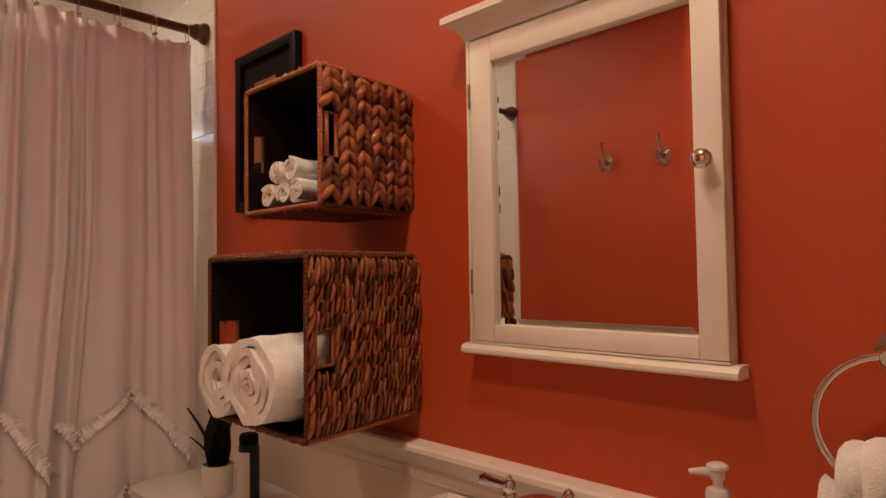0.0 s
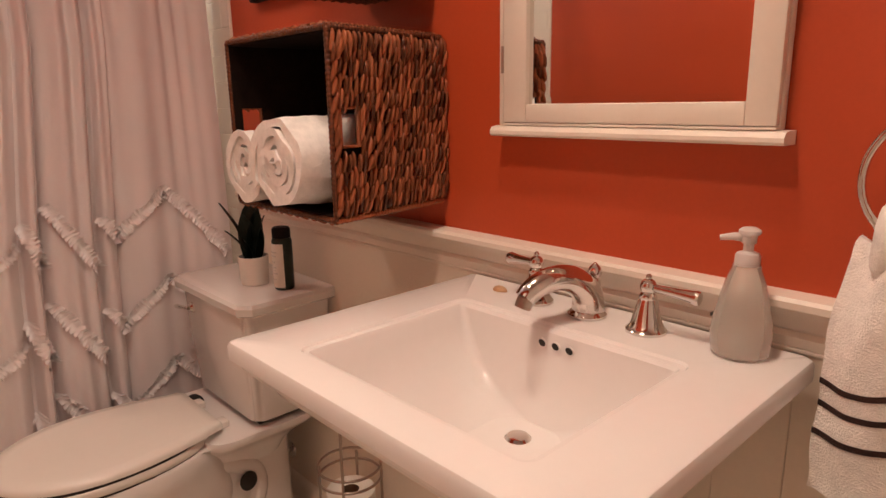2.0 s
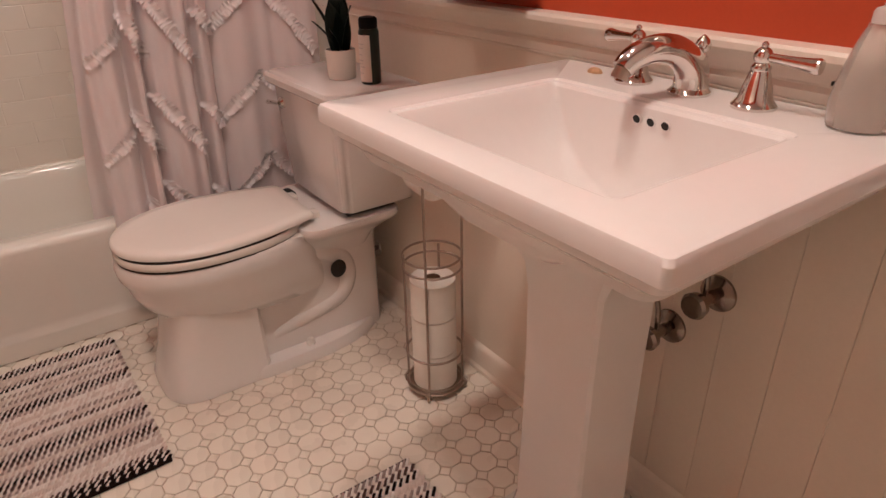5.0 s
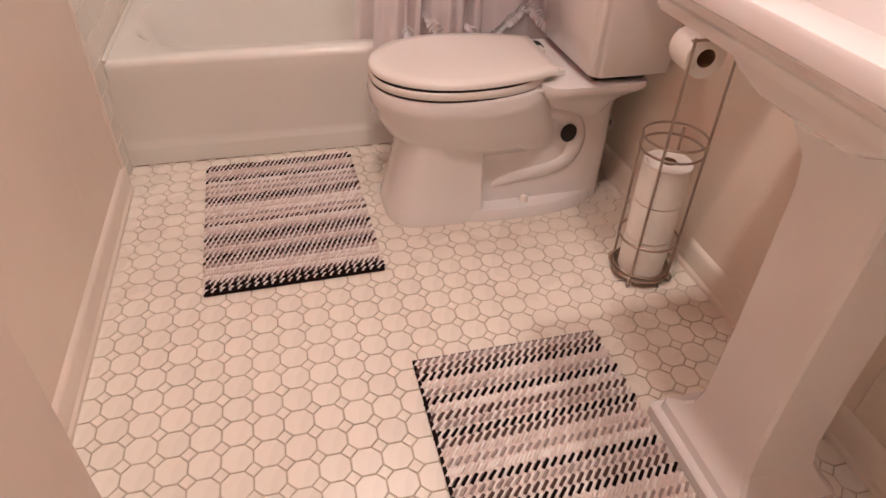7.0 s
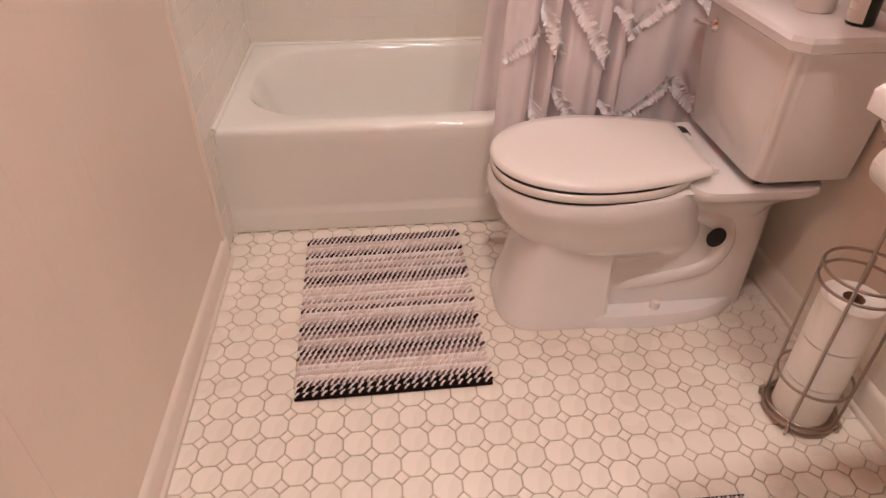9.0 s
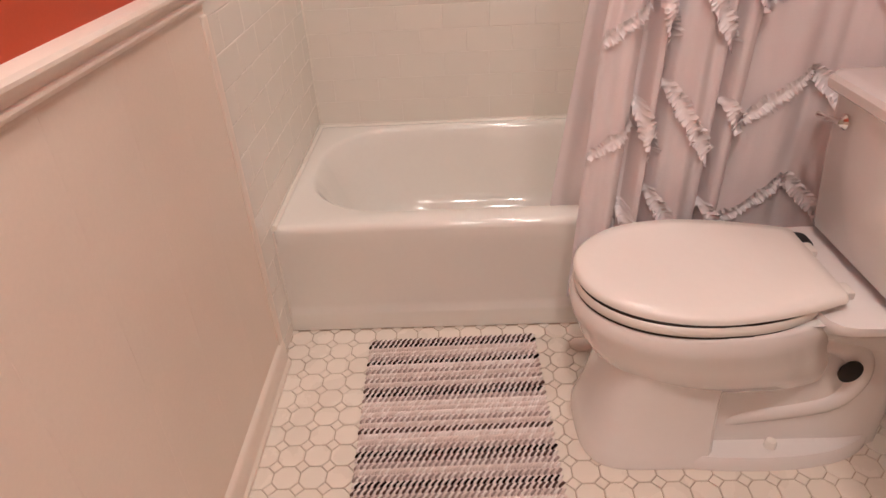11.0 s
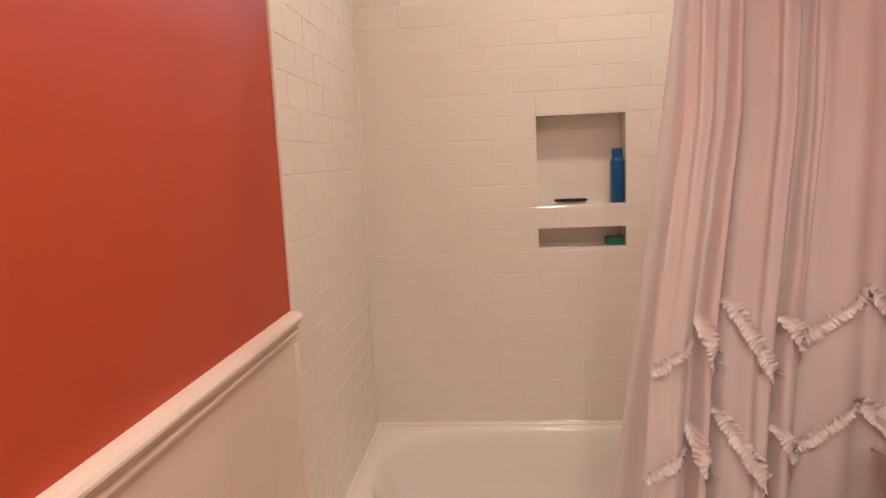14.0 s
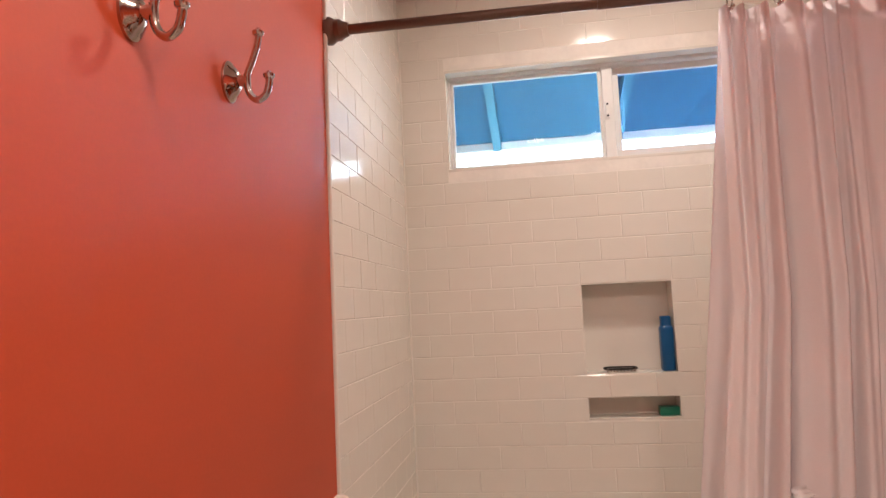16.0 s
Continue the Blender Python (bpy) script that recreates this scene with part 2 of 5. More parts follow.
def loft(loops, cap0=True, cap1=True, bm=None, close=True):
    """Skins loops of equally many points."""
    bm = bm or bmesh.new()
    rs = [[bm.verts.new(p) for p in lp] for lp in loops]
    n = len(rs[0])
    for a, b in zip(rs, rs[1:]):
        for i in range(n if close else n - 1):
            bm.faces.new((a[i], a[(i + 1) % n], b[(i + 1) % n], b[i]))
    if cap0:
        bm.faces.new(rs[0][::-1])
    if cap1:
        bm.faces.new(rs[-1])
    return bm


def superloop(cx, cy, a, b, z, p=2.0, n=64, shift=0.0):
    """A rounded rectangle or ellipse of half sizes a, b; p = 2 is an ellipse, large p a rectangle."""
    pts = []
    for i in range(n):
        t = 2 * math.pi * (i + 0.5) / n
        c, s = math.cos(t), math.sin(t)
        q = (abs(c) ** p + abs(s) ** p) ** (-1 / p)
        pts.append((cx + a * q * c, cy + b * q * s + shift, z))
    return pts


def rloop(cx, cy, a, b, z, r):
    """A rectangle of half sizes a, b with corners of radius r: 96 points."""
    r = min(r, a, b)
    pts = []
    corners = ((1, 1, 0), (-1, 1, 90), (-1, -1, 180), (1, -1, 270))
    arcs = [[(cx + sx * (a - r) + r * math.cos(radians(t0 + 90 * k / 7)), cy + sy * (b - r) + r * math.sin(radians(t0 + 90 * k / 7))) for k in range(8)] for sx, sy, t0 in corners]
    for q in range(4):
        pts += arcs[q]
        p0, p1 = arcs[q][-1], arcs[(q + 1) % 4][0]
        pts += [(p0[0] + (p1[0] - p0[0]) * k / 17, p0[1] + (p1[1] - p0[1]) * k / 17) for k in range(1, 17)]
    return [(x, y, z) for x, y in pts]


def profile_bar(prof, length, bm=None):
    """prof: points (u, v), swept along x from 0 to length; u is y, v is z."""
    bm = bm or bmesh.new()
    a = [bm.verts.new((0, u, v)) for u, v in prof]
    b = [bm.verts.new((length, u, v)) for u, v in prof]
    n = len(prof)
    for i in range(n):
        bm.faces.new((a[i], a[(i + 1) % n], b[(i + 1) % n], b[i]))
    bm.faces.new(a[::-1])
    bm.faces.new(b)
    return bm


def holed_slab(us, vs, solid, place, depth):
    """A slab on the grid us x vs; solid(i, j) says which cells are filled; place(u, v, w) gives a point, w from 0 to depth."""
    bm = bmesh.new()
    cache = {}

    def vert(u, v, w):
        k = (round(u, 5), round(v, 5), round(w, 5))
        if k not in cache:
            cache[k] = bm.verts.new(place(u, v, w))
        return cache[k]

    nu, nv = len(us) - 1, len(vs) - 1
    ok = lambda i, j: 0 <= i < nu and 0 <= j < nv and solid(i, j)
    for i in range(nu):
        for j in range(nv):
            if not ok(i, j):
                continue
            u0, u1, v0, v1 = us[i], us[i + 1], vs[j], vs[j + 1]
            for w in (0, depth):
                bm.faces.new([vert(u0, v0, w), vert(u1, v0, w), vert(u1, v1, w), vert(u0, v1, w)])
            for di, dj, (p, q) in ((-1, 0, ((u0, v0), (u0, v1))), (1, 0, ((u1, v0), (u1, v1))), (0, -1, ((u0, v0), (u1, v0))), (0, 1, ((u0, v1), (u1, v1)))):
                if not ok(i + di, j + dj):
                    bm.faces.new([vert(*p, 0), vert(*q, 0), vert(*q, depth), vert(*p, depth)])
    return bm


def structure(name, bm, mat, label, smooth=None):
    ob = new(name, finish(bm, name, mat, smooth))
    return tagged(ob, label=label, kind="structure")


# ---------------------------------------------------------------- the shell of the room
WIN = (0.170, 1.35, 1.916, 2.29)
NICHE = (0.62, 0.932, 1.153, 1.471)
NICHE_LOW = (0.62, 0.932, 1.001, 1.077)
floor = structure("floor", box(BX - .2, XE + .15, -.15, W + .15, -.12, -0.004), M["floorgrout"], "white octagon and dot tile floor with brown grout")
ceiling = structure("ceiling", box(BX - .2, XE + .15, -.15, W + .15, CZ, CZ + .12), M["ceiling"], "plain off-white painted ceiling")

us = [-.12, WIN[0], NICHE[0], NICHE[1], WIN[1], W + .12]
vs = [-.004, NICHE_LOW[2], NICHE_LOW[3], NICHE[2], NICHE[3], WIN[2], WIN[3], CZ]


def window_wall_solid(i, j):
    if 1 <= i <= 3 and j == 5:
        return False
    return not (i == 2 and j in (1, 3))


G = 0.006        # tile thickness
GR = 0.0016      # depth of the joints
wall_west = structure("wall_west", holed_slab(us, vs, window_wall_solid, lambda u, v, w: (BX - GR - w, u, v), 0.16), M["grout"],
                      "white subway-tiled shower wall with a window and two niches")
niche_back = structure("trim_niche_back", box(BX - .105, BX - .095, .60, .95, .99, 1.49), M["subway"], "white tiled back of the shower niches")
TN, TS = 0.139, 0.108    # where the wall tile ends on the hook wall and on the basin wall
wall_south_tub = structure("wall_south_tub", box(BX - GR - .16, TN - .004, -.12, -GR, -.004, CZ), M["grout"], "white subway-tiled end wall of the tub alcove")
wall_north_tub = structure("wall_north_tub", box(BX - GR - .16, TS - .004, W + GR, W + .12, -.004, CZ), M["grout"], "white subway-tiled end wall of the tub alcove behind the curtain")
wall_south = structure("wall_south", box(TN, XE + .12, -.12, 0, -.004, CZ), M["red"], "terracotta-red painted wall above cream wainscot")
wall_north = structure("wall_north", box(TS, XE + .12, W, W + .12, -.004, CZ), M["red"], "terracotta-red painted wall above cream wainscot")
wall_east = structure("wall_east", box(XE, XE + .12, 0, W, -.004, CZ), M["ceiling"], "plain off-white painted wall")


def wainscot(name, x0, x1, face, outward, top, step, phase, gap, edge, slim, tall):
    """Boards with narrow grooves, a base moulding and a chair rail on the wall whose face is at y = face."""
    o = outward
    root = tagged(new(name), "cream painted board wainscot with vertical grooves", "wainscot", kind="structure")
    edges = [x0] + [x for x in np.arange(phase, x1, step) if x0 + .03 < x < x1 - .03] + [x1]
    for a, b in zip(edges, edges[1:]):
        y0, y1 = sorted((face + o * .0005, face + o * .009))
        part("board", box(a + gap, b - gap, y0, y1, 0.0, top - .03, edge, 1), M["panel"], root)
    base = [(0, 0), (o * .024, 0), (o * .024, .012), (o * .019, .020), (o * .019, .072), (o * .015, .083), (o * .008, .090), (0, .090)]
    bm = profile_bar([(face + u, v) for u, v in base], x1 - x0)
    bmesh.ops.translate(bm, verts=bm.verts[:], vec=(x0, 0, 0))
    structure("baseboard", bm, M["trim"], "cream painted baseboard", 30)
    if slim:
        rail = [(0, -.054), (o * .0125, -.054), (o * .0125, -.049), (o * .018, -.046), (o * .0205, -.041), (o * .0195, -.037), (o * .016, -.034), (o * .017, -.029), (o * .021, -.023), (o * .027, -.019),
                (o * .031, -.014), (o * .031, -.009), (o * .027, -.003), (o * .020, 0), (0, .001)]
    else:
        rail = [(0, -.083), (o * .0105, -.083), (o * .0125, -.080), (o * .0125, -.0775), (o * .0105, -.0755), (o * .012, -.074), (o * .014, -.060), (o * .010, -.052), (o * .016, -.047), (o * .020, -.036), (o * .026, -.026),
                (o * .036, -.020), (o * .041, -.014), (o * .041, -.005), (o * .037, 0), (0, 0.001)]
    bm = profile_bar([(face + u, top + v * tall) for u, v in rail], x1 - x0)
    bmesh.ops.translate(bm, verts=bm.verts[:], vec=(x0, 0, 0))
    structure("trim_chair_rail", bm, M["trim"], "cream moulded chair rail", 30)


wainscot("wainscot_south", TN + .004, XE, 0.0, 1, 1.003, 0.2, 0.139, .00004, .0004, True, 1.06)
wainscot("wainscot_north", TS + .004, XE, W, -1, 0.985, 0.1, 1.422, .0002, .0011, False, 1.0)
wainscot_stile = structure("trim_stile", box(TN - .002, TN + .028, .0005, .014, .0, .93, .003), M["trim"], "cream painted corner trim beside the tub")

# the open door leans back along the hook wall
door = tagged(new("door_1"), "plain cream painted door standing open along the wall", "door", kind="structure")
door.matrix_world = pose(2.19, .10, 0, 0, 0, 172)
part("leaf", box(0, .73, -.035, 0, .012, 2.04, .003), M["trim"], door)
for hz in (.25, 1.8):
    part("hinge", tube([(0, .004, hz - .045), (0, .004, hz + .045)], .006, 10), M["nickel"], door)
jamb = structure("trim_door_jamb", box(2.195, 2.26, .0, .125, 0, 2.07, .003), M["trim"], "cream painted door jamb")


# ---------------------------------------------------------------- window
def make_window():
    y0, y1, z0, z1 = WIN
    root = tagged(new("window_1"), "white vinyl sliding window above the tub with a blue view", "window", kind="structure")
    xf = BX - .085
    fr = bmesh.new()
    for a in ((y0, y1, z0, z0 + .012), (y0, y1, z1 - .016, z1), (y0, y0 + .012, z0 + .012, z1 - .016), (y1 - .012, y1, z0 + .012, z1 - .016)):
        box(xf - .03, xf + .03, *a, .003, 1, fr)
    part("window_frame", fr, M["vinyl"], root)
    mul = 0.767
    part("mullion", box(xf - .028, xf + .032, mul - .018, mul + .022, z0 + .012, z1 - .016, .003, 1), M["vinyl"], root)
    for k, (a, b, xs) in enumerate(((y0 + .012, mul - .018, xf + .008), (mul + .022, y1 - .012, xf - .012))):
        s = bmesh.new()
        t = .012 if k == 0 else .024
        za, zb = z0 + .012, z1 - .016
        low = t if k == 0 else .034
        for q in ((a, b, za, za + low), (a, b, zb - t, zb), (a, a + t, za + low, zb - t), (b - t, b, za + low, zb - t)):
            box(xs - .012, xs + .012, *q, .002, 1, s)
        sash = part("sash", s, M["vinyl"], root)
        g = part("pane", box(xs - .003, xs + .003, a + t - .003, b - t + .003, za + low - .003, zb - t + .003), M["glass" if k == 0 else "dimglass"], sash, smooth=None)
        g.visible_shadow = False
    latch = part("latch", box(xf + .033, xf + .043, mul - .012, mul + .004, 2.075, 2.135, .003), M["vinyl"], root, "white window latch")
    for z in (2.083, 2.127):
        b = lathe([(.004, 0), (.004, .002)], 10, (0, 0, 0), m=pose(0, 0, 0, 0, 90, 0))
        bmesh.ops.translate(b, verts=b.verts[:], vec=(xf + .0432, mul - .004, z))
        part("screw", b, M["rubber"], latch)
    # tiled reveal
    rv = bmesh.new()
    box(BX - .055, BX - .0005, y0 - .0005, y1 + .0005, z0 - .006, z0 + .004, .001, 1, rv)
    box(BX - .055, BX - .0005, y0 - .0005, y1 + .0005, z1 - .004, z1 + .006, .001, 1, rv)
    box(BX - .055, BX - .0005, y0 - .006, y0 + .004, z0 + .004, z1 - .004, .001, 1, rv)
    box(BX - .055, BX - .0005, y1 - .004, y1 + .006, z0 + .004, z1 - .004, .001, 1, rv)
    part("window_sill", rv, M["subway"], root, "white tiled window reveal")


make_window()

# outside the window: the eave over it, and the yard
eave = thing("eave", (BX - .2, .8, 2.6), "blue-grey painted roof overhang with rafters outside the window", "eave")
em = bmesh.new()
loft([[(-.02, y, .05), (-1.05, y, -.27), (-1.05, y, -.23), (-.02, y, .09)] for y in (-2.2, 2.6)], bm=em)
part("soffit_board", em, M["soffit"], eave, smooth=None)
for ry in (-1.83, -1.17, -.51, .15, .81, 1.47):
    rm = loft([[(-.02, y, .048), (-1.04, y, -.272), (-1.04, y, -.325), (-.02, y, -.01)] for y in (ry - .022, ry + .022)])
    part("rafter", rm, M["rafter"], eave, smooth=None)
part("fascia", box(-1.09, -1.055, -2.2, 2.6, -.31, -.20, .004), M["vinyl"], eave)
ground = structure("ground", box(-60, BX - .25, -60, 60, -.35, -.30), M["ground"], "bare yard ground outside the window")
house = structure("backdrop_house_wall", box(BX - .30, BX - .19, W + .15, W + 3, -.3, 2.7), M["ceiling"], "outer wall of the house beside the window")

glow = bpy.data.materials.new("bright_hazy_sky")
glow.use_nodes = True
gb0 = glow.node_tree.nodes["Principled BSDF"]
gb0.inputs["Base Color"].default_value = (0.7, 0.8, 0.9, 1)
gb0.inputs["Emission Color"].default_value = (0.88, 0.96, 1.0, 1)
gb0.inputs["Emission Strength"].default_value = 65
structure("backdrop", box(-64, -63, -60, 60, -.35, 40), glow, "bright hazy daylight sky beyond the yard")

# recessed ceiling lights
for lx, ly, lp, ld, ls in LIGHTS:
    dl = thing("ceiling_light", (lx, ly, CZ), "round recessed ceiling downlight with a white trim ring", "ceiling light", "recessed ceiling lights")
    part("trim_ring", lathe([(ld / 2 + .008, -.001), (ld / 2 + .030, -.001), (ld / 2 + .029, -.006), (ld / 2 + .015, -.009), (ld / 2 + .008, -.007)], 40, cap=False), M["ceiling"], dl)
    part("lens", lathe([(ld / 2 + .0075, -.003), (ld / 2 + .0075, -.005)], 32), lamp_face, dl, "glowing warm lens")


# ---------------------------------------------------------------- bathtub
def make_tub():
    root = thing("bathtub", (0, 0, 0), "white enamelled alcove bathtub with a plain apron", "bathtub")
    x0, x1, y0, y1, H = BX + .0006, 0.0, 0.0006, W - .0006, .349
    cx, cy = (-.70 - .085) / 2, .775

    def outer(z, inset):
        a, b = (x1 - x0) / 2 - inset, (y1 - y0) / 2 - inset
        return rloop((x0 + x1) / 2, (y0 + y1) / 2, a, b, z, .012)

    def inner(z, a, b, p, dy=0.0):
        return rloop(cx, cy + dy, a, b, z, a * .78)

    loops = [outer(H - .050, .0), outer(H - .020, 0), outer(H - .011, .002), outer(H - .005, .006), outer(H - .001, .012), outer(H, .018),
             inner(H, .318, .725, 3.6), inner(H - .004, .311, .718, 3.6), inner(H - .014, .304, .710, 3.5), inner(H - .05, .292, .690, 3.4),
             inner(H - .15, .272, .650, 3.4), inner(H - .24, .250, .60, 3.4), inner(H - .285, .225, .555, 3.2), inner(H - .30, .18, .50, 3.0)]
    part("basin", loft(loops, False, True), M["tub"], root, "glossy white basin with a wide flat rim", 50)
    prof = [(-.02, H - .049), (-.0004, H - .049), (-.0006, H - .06), (-.003, H - .12), (-.010, .090), (-.008, .075), (.000, .062), (.002, .054), (.000, .010), (.000, .0), (-.03, .0), (-.03, H - .049)]
    bm = bmesh.new()
    a = [bm.verts.new((u, y0, v)) for u, v in prof]
    b = [bm.verts.new((u, y1, v)) for u, v in prof]
    k = len(prof)
    for i in range(k):
        bm.faces.new((a[i], a[(i + 1) % k], b[(i + 1) % k], b[i]))
    bm.faces.new(a)
    bm.faces.new(b[::-1])
    part("apron", bm, M["tub"], root, "white front apron", 40)
    d = lathe([(.030, 0), (.030, .003), (.022, .005), (.02, .003)], 24)
    bmesh.ops.translate(d, verts=d.verts[:], vec=(cx, 1.20, H - .2995))
    part("drain", d, M["chrome"], root, "chrome drain")


make_tub()


# ---------------------------------------------------------------- shower curtain and rod
def rod_x(y):
    """The tension rod stands a little askew between the walls."""
    return .112 - .052 * y


def rod_z(y):
    return 2.096 + .014 * y


rod = thing("curtain_rod", (rod_x(.77), .77, rod_z(.77)), "dark bronze tension shower curtain rod between the tiled walls", "curtain rod")
on_rod = lambda y: Vector((rod_x(y), y, rod_z(y))) - rod.location
part("tube_wide", tube([on_rod(.65), on_rod(W - .03)], .0145, 18), M["bronze"], rod)
part("tube_narrow", tube([on_rod(.03), on_rod(.655)], .0125, 18), M["bronze"], rod)
for s in (-1, 1):
    fl = lathe([(.034, 0), (.034, .010), (.028, .020), (.026, .022), (.026, .034), (.021, .040), (.016, .055)], 28, m=pose(0, 0, 0, 90 * s, 0, 0))
    bmesh.ops.translate(fl, verts=fl.verts[:], vec=on_rod(W - .001 if s > 0 else .001))
    part("flange", fl, M["bronze"], rod, "stepped bronze end flange")


# gathered folds: start, end along the rod and how far each bellies out
FOLDS = [(.690, .893, .062), (.901, .938, .080), (.946, 1.092, .072), (1.103, 1.152, .055)]


def fold(y, z):
    """How far the cloth stands out from the line of the rod at y, z."""
    low = min(1, max(0, (2.05 - z) / 1.5))
    y = y + .005 * math.sin(2.1 * z + 11 * y) * low
    tight = 1 - 1 / (1 + math.exp(-(y - 1.14) / .012))
    x = -.045 * tight * (.30 + .70 * low) - .030 * low * (1 - tight) * max(0, 1 - max(0, y - 1.15) / .22)
    for y0, y1, h in FOLDS:
        if y0 < y < y1:
            s = 2 * (y - y0) / (y1 - y0) - 1
            wide = (y1 - y0) / .15
            x += h * (.30 + .70 * low) * (1 - abs(s) ** (3.0 if y1 - y0 < .06 else 5.0)) ** .8
            x += .005 * wide * low * math.sin(7.5 * s + 1.7 * z + 40 * y0)
    top = 1 - low
    x += (.004 + .014 * top ** 1.5) * math.sin(2 * math.pi * y / .062 + 1.2 * z + 2 * math.sin(23 * y)) * (.45 + .55 * tight)
    x += (1 - tight) * (.015 * math.sin(2 * math.pi * (y - 1.15) / .21 - .9 * z) * (.5 + .5 * low) + .0022 * math.sin(2 * math.pi * y / .07 + 3 * z))
    return x + .0012 * noise.noise((y * 30, z * 9, 3.1))


def cloth_point(u, z):
    """u from 0 (free edge) to 1 (wall side)."""
    left = np.interp(z, [.15, .3, .85, 1.40, 2.09], [.780, .789, .822, .900, .928])
    right = 1.492
    y = left + u * (right - left)
    flat_y = .79 + u * (1.498 - .79)
    up = min(1, max(0, (z - .9) / 1.1))
    x = .072 + (rod_x(y) - .012 - .072) * up + fold(flat_y, z)
    return Vector((max(x, .012 + .3 * max(0, z - .36)) if z < .42 else x, y, z))


curtain = thing("shower_curtain", (.06, 1.2, 2.11), "pale pink cotton shower curtain with ruffled chevron bands", "shower curtain")
NU, NV = 560, 60
ZT, ZB = 2.070, .16
bm = bmesh.new()
grid = [[bm.verts.new(cloth_point(i / NU, ZT + (ZB - ZT) * j / NV) - curtain.location) for i in range(NU + 1)] for j in range(NV + 1)]
for j in range(NV):
    for i in range(NU):
        bm.faces.new((grid[j][i], grid[j][i + 1], grid[j + 1][i + 1], grid[j + 1][i]))
part("cloth", bm, M["fabric"], curtain, smooth=180)
hem = bmesh.new()
gh = [[hem.verts.new(cloth_point(i / NU, z) - curtain.location + Vector((.003, 0, 0))) for i in range(NU + 1)] for z in (2.070, 2.030)]
for i in range(NU):
    hem.faces.new((gh[0][i], gh[0][i + 1], gh[1][i + 1], gh[1][i]))
part("hem", hem, M["fabric"], curtain, "folded top hem", smooth=180)

CHEVRON = [[(.79, .822), (.893, .898)], [(.897, .950), (.950, .822)], [(.952, .995), (1.092, .800)], [(1.101, .945), (1.145, .882), (1.29, 1.005), (1.375, .922), (1.475, .792)]]


def ruffle(line, drop):
    """A band gathered along its middle, its two free edges standing out in small pleats."""
    pts = []
    for (ya, za), (yb, zb) in zip(line, line[1:]):
        k = max(4, int(math.hypot(yb - ya, zb - za) / .0017))
        ny, nz = (za - zb) / math.hypot(yb - ya, zb - za), (yb - ya) / math.hypot(yb - ya, zb - za)
        pts += [(ya + (yb - ya) * i / k, za + (zb - za) * i / k - drop, ny, nz) for i in range(k)]
    bm = bmesh.new()
    rows = []
    dist = 0
    for i, (y, z, ny, nz) in enumerate(pts):
        if i:
            dist += math.hypot(y - pts[i - 1][0], z - pts[i - 1][1])
        wob = noise.noise((dist * 55, drop * 9, y * 7))
        slow = noise.noise((dist * 22, drop * 5 + 3, 1.0))
        ph = dist / .0120 * 2 * math.pi + 2.6 * slow
        cx = cloth_point(min(1, max(0, (y - .79) / (1.498 - .79))), max(z, .162)).x
        row = []
        for q in range(7):
            w = q / 6 - .5
            free = abs(w) * 2
            side = 1 if w > 0 else -1
            span = .034 + .012 * slow + .008 * noise.noise((dist * 70, side * 4.0 + drop, y))
            pp = ph + side * 1.3 + 2.4 * noise.noise((dist * 45, side * 7.0, drop * 3))
            span *= 1 + .16 * free * math.sin(pp + .9)
            yy, zz = y + ny * w * span, max(z + nz * w * span, .162)
            c = cloth_point(min(1, max(0, (yy - .79) / (1.498 - .79))), zz)
            crimp = math.sin(pp) * (.75 + .9 * wob) + .4 * math.sin(2.3 * pp + 2 * slow)
            out = .006 + free ** 1.3 * (.008 + .0075 * crimp)
            along = .0028 * free * math.cos(pp)
            row.append(bm.verts.new(Vector((max(.6 * cx + .4 * c.x, c.x) + max(out, .002), c.y + along * nz, zz - along * ny)) - curtain.location))
        rows.append(row)
    for a, b in zip(rows, rows[1:]):
        for q in range(6):
            bm.faces.new((a[q], b[q], b[q + 1], a[q + 1]))
    return bm


for drop in (0, .262, .524):
    for line in CHEVRON:
        part("ruffle", ruffle(line, drop), M["ruffle"], curtain, "gathered satin ruffle band", smooth=180)

liner = thing("curtain_liner", (.06, 1.1, 2.11), "thin white shower liner hanging inside the tub", "curtain liner")


def liner_edge(z):
    return np.interp(z, [.14, .38, .9, 1.42, 2.06], [.745, .764, .822, .874, .934])


def liner_x(y, z):
    return np.interp(z, [.14, .349, .45, 2.06], [-.125, -.118, -.108, rod_x(y) - .030])


bm = bmesh.new()
g2 = []
for j in range(41):
    z = 2.070 + (.14 - 2.070) * j / 40
    row = []
    for i in range(121):
        u = i / 120
        left = liner_edge(z)
        y = left + u * (1.475 - left)
        row.append(bm.verts.new(Vector((liner_x(y, z) + .0045 * math.sin(2 * math.pi * u * 9 + z) * (1 - .6 * u), y, z)) - liner.location))
    g2.append(row)
for j in range(40):
    for i in range(120):
        bm.faces.new((g2[j][i], g2[j][i + 1], g2[j + 1][i + 1], g2[j + 1][i]))
part("cloth", bm, M["liner"], liner, smooth=180)
bm = tube([Vector((liner_x(liner_edge(z), z), liner_edge(z), z)) - liner.location for z in np.linspace(.142, 2.066, 24)], .0022, 6)
part("hem", bm, M["liner"], liner, "rolled edge hem", smooth=180)

